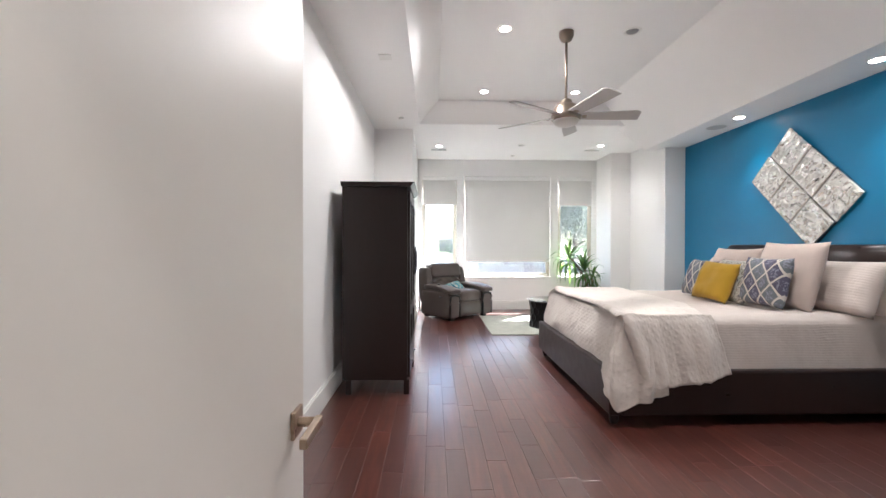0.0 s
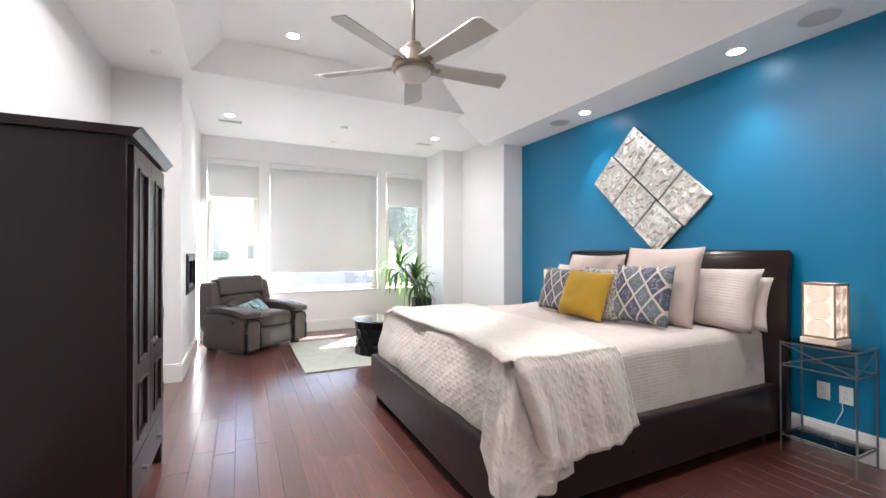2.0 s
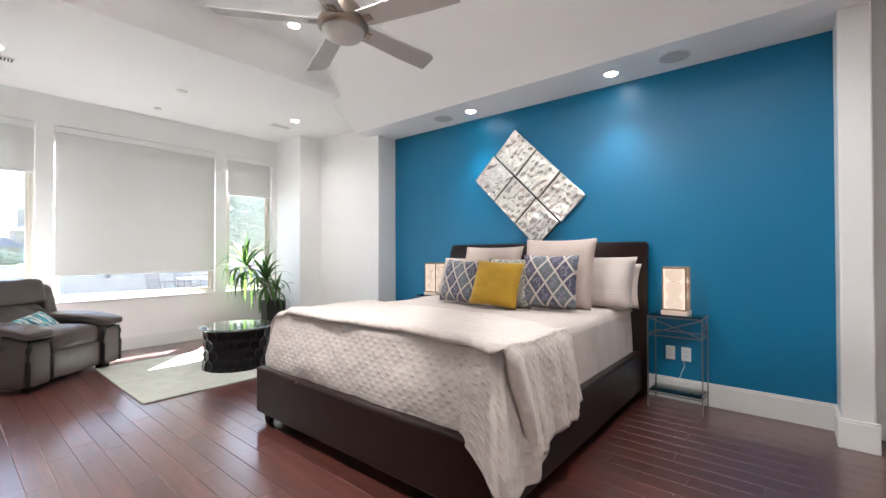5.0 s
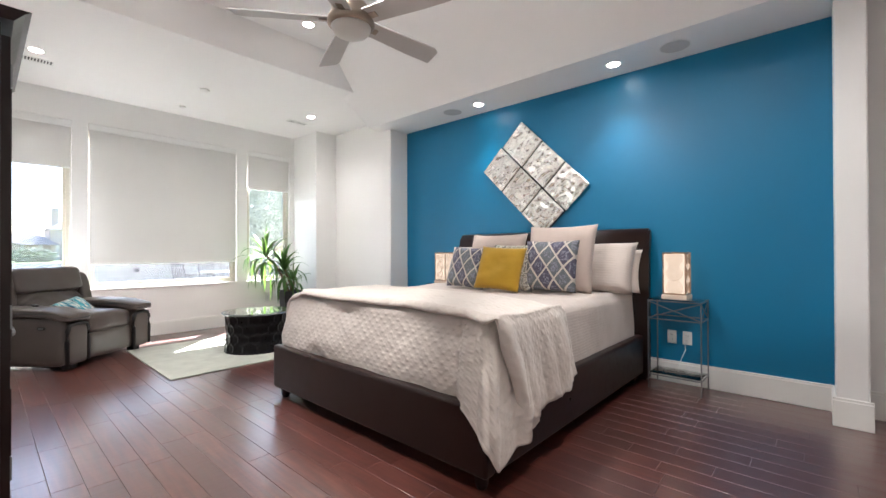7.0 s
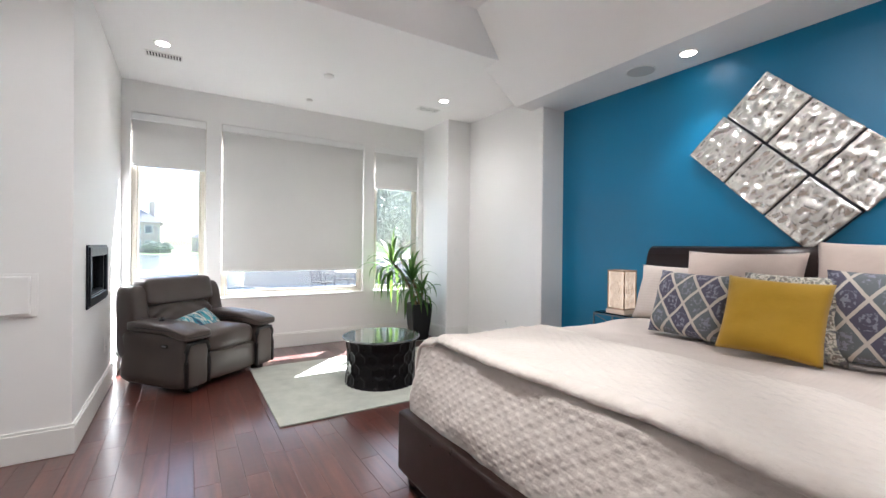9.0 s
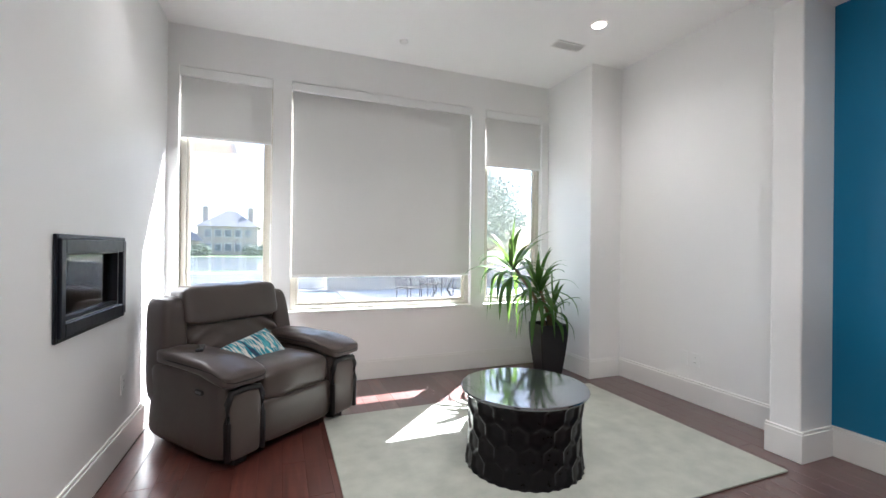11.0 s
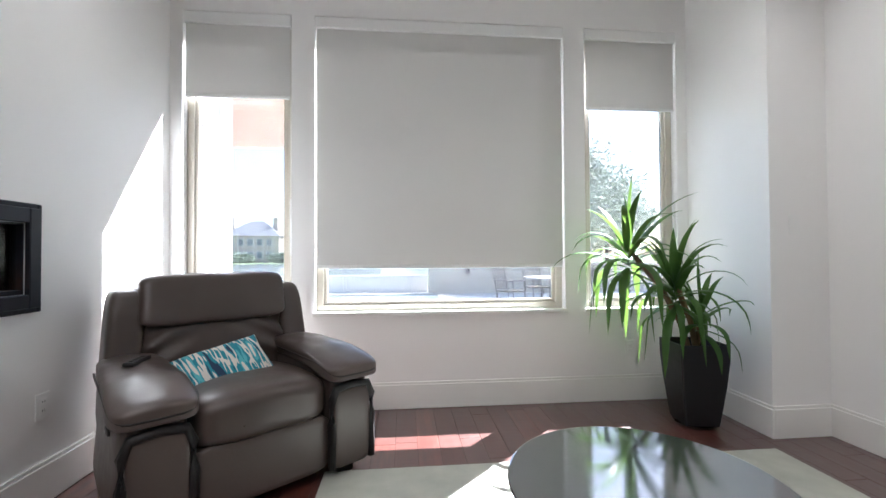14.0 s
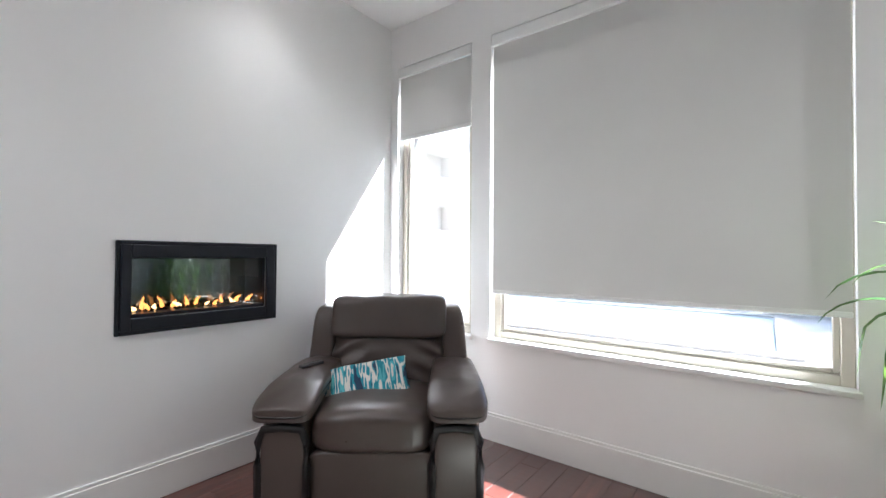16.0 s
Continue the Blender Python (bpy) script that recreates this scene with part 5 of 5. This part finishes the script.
part("fascia", prism([(9.0, 3.80), (13.32, 2.95), (13.32, 3.28), (9.0, 4.16)], "x", -0.06, -0.02), STUCCO, wing)
part("gutter", B(-7.0, -0.02, 13.30, 13.40, 2.98, 3.10, bevel=0.02), STUCCO, wing)


# patio dining set
def patio_chair():
    c = thing("patio_chair", "dark wrought-iron patio armchair on pale paving", "chair", group="patio chairs")
    part("seat", B(-0.24, 0.24, -0.24, 0.24, 0.42, 0.45, bevel=0.01), PATIOIRON, c)
    bk = bmesh.new()
    rod(bk, (-0.24, 0.24, 0.43), (-0.24, 0.34, 0.98), 0.014); rod(bk, (0.24, 0.24, 0.43), (0.24, 0.34, 0.98), 0.014); rod(bk, (-0.24, 0.34, 0.98), (0.24, 0.34, 0.98), 0.014)
    part("back_frame", bk, PATIOIRON, c)
    for k in range(-3, 4):
        part("back_bar", rod(bmesh.new(), (k * 0.06, 0.25, 0.46), (k * 0.06, 0.34, 0.98), 0.006, 6), PATIOIRON, c)
    for sx in (-0.24, 0.24):
        part("armrest", tube(bmesh.new(), [(sx, 0.28, 0.66), (sx, 0.0, 0.68), (sx, -0.22, 0.66), (sx, -0.24, 0.45)], 0.014, 8), PATIOIRON, c)
        for sy in (-0.22, 0.22):
            part("leg", rod(bmesh.new(), (sx * 0.95, sy, 0.43), (sx, sy * 1.1, 0), 0.013, 6), PATIOIRON, c)
    return c


pc = patio_chair()
pc.matrix_world = pose(3.85, 15.3, GZ, 0, 0, 110)
copy_thing(pc, pose(5.2, 14.7, GZ, 0, 0, 205))
copy_thing(pc, pose(4.8, 16.3, GZ, 0, 0, 10))
copy_thing(pc, pose(5.9, 15.6, GZ, 0, 0, -70))
pt = thing("patio_table", "round dark iron patio table with pale top", "table", pose(4.85, 15.5, GZ))
part("tabletop", lathe([(0.58, 0.70), (0.6, 0.71), (0.6, 0.73), (0.002, 0.73)], 36), PATIO, pt)
for k in range(4):
    a = k * math.pi / 2 + 0.4
    part("leg", tube(bmesh.new(), [(0.5 * math.cos(a), 0.5 * math.sin(a), 0), (0.2 * math.cos(a), 0.2 * math.sin(a), 0.35), (0.45 * math.cos(a), 0.45 * math.sin(a), 0.70)], 0.018, 8), PATIOIRON, pt)


# tree
def tree(x, y, h, seed, leaves):
    r = random.Random(seed)
    t = thing("tree", "leafy green garden tree with open airy crown", "tree", pose(x, y, GZ))
    tr = bmesh.new()
    tube(tr, [(0, 0, 0), (0.05, 0, h * 0.25), (-0.05, 0.05, h * 0.5), (0.05, 0, h * 0.8)], [0.16, 0.12, 0.08, 0.03], 10)
    tips = []
    for k in range(16):
        a, z0 = k * 2.4, h * (0.22 + 0.035 * k)
        l = h * r.uniform(0.22, 0.38) * (1.1 - 0.04 * k)
        e = (l * math.cos(a), l * math.sin(a), z0 + l * r.uniform(0.3, 0.8))
        mid_ = (e[0] * 0.5, e[1] * 0.5, z0 + (e[2] - z0) * 0.35)
        tube(tr, [(0, 0, z0), mid_, e], [0.05, 0.03, 0.01], 6)
        tips += [Vector(e), Vector(mid_)]
    part("trunk", tr, BARK, t)
    vs, fs = [], []
    for k in range(leaves):
        c = r.choice(tips) + Vector((r.gauss(0, 1), r.gauss(0, 1), r.gauss(0, 0.8))) * h * 0.075
        d = Vector((r.uniform(-1, 1), r.uniform(-1, 1), r.uniform(-1, 1))).normalized()
        s = d.orthogonal().normalized()
        ln = r.uniform(0.07, 0.13)
        i0 = len(vs)
        vs += [c - d * ln, c + s * ln * 0.42, c + d * ln, c - s * ln * 0.42]
        fs.append((i0, i0 + 1, i0 + 2, i0 + 3))
    me_ = bpy.data.meshes.new("crown")
    me_.from_pydata([tuple(v) for v in vs], [], fs)
    me_.materials.append(HAZEDLEAF)
    cr = tagged(new("crown", me_), "many small green leaves, washed pale as if seen through haze", kind="stuff")
    cr.parent = t


tree(7.4, 21.5, 6.8, 1, 20000)
tree(11.5, 26, 6.0, 2, 12000)


# far houses over the lake
def hip_roof(x0, x1, y0, y1, z, rise):
    rf = bmesh.new()
    m_ = min(x1 - x0, y1 - y0) * 0.48
    a = [rf.verts.new(p) for p in ((x0, y0, z), (x1, y0, z), (x1, y1, z), (x0, y1, z))]
    if x1 - x0 > y1 - y0:
        ym = (y0 + y1) / 2
        b_ = [rf.verts.new(p) for p in ((x0 + m_, ym, z + rise), (x1 - m_, ym, z + rise))]
        rf.faces.new((a[0], a[1], b_[1], b_[0])); rf.faces.new((a[1], a[2], b_[1])); rf.faces.new((a[2], a[3], b_[0], b_[1])); rf.faces.new((a[3], a[0], b_[0]))
    else:
        xm = (x0 + x1) / 2
        b_ = [rf.verts.new(p) for p in ((xm, y0 + m_, z + rise), (xm, y1 - m_, z + rise))]
        rf.faces.new((a[0], a[1], b_[0])); rf.faces.new((a[1], a[2], b_[1], b_[0])); rf.faces.new((a[2], a[3], b_[1])); rf.faces.new((a[3], a[0], b_[0], b_[1]))
    rf.faces.new(a[::-1])
    return rf


def far_house(x, y, w):
    """A two-storey brick block with a lower wing on its west side."""
    t = thing("far_house", "large brick house paled for haze, grey hipped roof, across the lake", "house", pose(x, y, GZ), group="far houses")
    d, h = 9.0, 5.3
    part("wall", B(-w / 2, w / 2, 0, d, 0, h), BRICKW, t)
    part("roof", hip_roof(-w / 2 - 0.4, w / 2 + 0.4, -0.4, d + 0.4, h, 3.3), ROOF, t)
    part("wall", B(-w / 2 - 6.5, -w / 2, 1.0, d - 1, 0, 2.9), STONE, t)
    part("roof", hip_roof(-w / 2 - 6.9, -w / 2 + 0.5, 0.6, d - 0.6, 2.9, 2.4), ROOF, t)
    part("porch_roof", hip_roof(-w / 2 - 3.8, -w / 2 + 1.2, -1.6, 3.0, 2.6, 1.6), ROOF, t)
    for px in (-w / 2 - 3.4, -w / 2 - 1.2, -w / 2 + 0.8):
        part("porch_post", B(px - 0.18, px + 0.18, -1.4, -1.04, 0, 2.6), TRIM, t)
    for cx in (-w * 0.42, w * 0.36):
        part("chimney", B(cx - 0.45, cx + 0.45, 3, 4, h, h + 3.9), BRICKW, t)
    for fl in range(2):
        for k in range(-2, 3):
            wx = k * w / 6.0
            wd = part("window", B(wx - 0.62, wx + 0.62, -0.10, 0.02, 0.7 + fl * 2.6, 2.2 + fl * 2.6), TRIM, t)
            part("pane", B(wx - 0.50, wx + 0.50, -0.14, -0.10, 0.82 + fl * 2.6, 2.08 + fl * 2.6), PANE, wd)
    for k in (0, 1):
        wx = -w / 2 - 5.4 + k * 3.4
        wd = part("window", B(wx - 0.55, wx + 0.55, 0.90, 1.02, 0.8, 2.2), TRIM, t)
        part("pane", B(wx - 0.44, wx + 0.44, 0.86, 0.90, 0.92, 2.08), PANE, wd)


far_house(-8.4, 92, 10)
far_house(-29, 92, 11)
far_house(-50, 95, 12)
far_house(14, 100, 12)
for k in range(9):
    t = thing("shrub", "rounded green garden shrub, paled for haze, on far lakeshore", "shrub", pose(-46 + k * 8.5, 84 + (k % 3) * 1.5, GZ - 0.02), group="far shrubs")
    part("foliage", puff((0, 0, 0.9), (1.7 + 0.3 * (k % 4), 1.3, 1.0), 2.0, 9, None, 0.5, k * 3.0), HAZEDLEAF, t)

# ---- floor planks, last ----
PW, LENS = 0.1275, (0.42, 0.62, 0.80, 1.05, 1.25)


def plank_mesh(length):
    bm = bmesh.new()
    g, c = 0.0007, 0.0017
    w, l = PW / 2 - g, length / 2 - g
    rows = [(w, l, -0.012), (w, l, -c * 0.6), (w - c, l - c, 0.0)]
    rr = [[bm.verts.new((sx * a, sy * b, z)) for sx, sy in ((-1, -1), (1, -1), (1, 1), (-1, 1))] for a, b, z in rows]
    for p, q in zip(rr, rr[1:]):
        for i in range(4):
            bm.faces.new((p[i], p[(i + 1) % 4], q[(i + 1) % 4], q[i]))
    bm.faces.new(rr[-1])
    me = bpy.data.meshes.new("plank")
    bm.to_mesh(me)
    bm.free()
    me.materials.append(PLANK)
    return me


floor = tagged(new("floor"), "reddish mahogany hand-scraped plank floor, glossy", "floor", kind="structure")
meshes = [plank_mesh(l) for l in LENS]
rng = random.Random(11)
rest_v, rest_f = [], []
count = 0
x = -0.80 + PW / 2 - 0.02
while x < 3.99:
    y = 0.05 - rng.random() * 0.9
    while y < 8.84:
        k = rng.randrange(len(LENS))
        l = LENS[k]
        yc = y + l / 2
        y += l
        if yc + l / 2 < 0.0:
            continue
        if (x < ALC and yc - l / 2 > 6.6) or (x > 3.6 and yc > 8.4):
            continue
        near = 1.3 < yc < 8.6 and -0.7 < x < 2.4 and not (1.6 < x and 3.3 < yc < 5.0)
        if near and count < 300:
            ob = new("plank", meshes[k])
            ob.parent = floor
            ob.location = (x, yc, 0)
            count += 1
        else:
            i0 = len(rest_v)
            w, h, c = PW / 2 - 0.0007, l / 2 - 0.0007, 0.0017
            for a, b, z in ((w, h, -0.012), (w, h, -c * 0.6), (w - c, h - c, 0.0)):
                rest_v += [(x - a, yc - b, z), (x + a, yc - b, z), (x + a, yc + b, z), (x - a, yc + b, z)]
            for r in (0, 4):
                for i in range(4):
                    rest_f.append((i0 + r + i, i0 + r + (i + 1) % 4, i0 + r + 4 + (i + 1) % 4, i0 + r + 4 + i))
            rest_f.append((i0 + 8, i0 + 9, i0 + 10, i0 + 11))
    x += PW
me = bpy.data.meshes.new("planks_rest")
me.from_pydata(rest_v, [], rest_f)
me.materials.append(PLANK)
rest = tagged(new("planks", me), "reddish mahogany floor planks", kind="stuff")
rest.parent = floor
setting("hall_floor", B(LEFT, 1.0, -1.6, 0.0, -0.006, -0.001), PLANK)
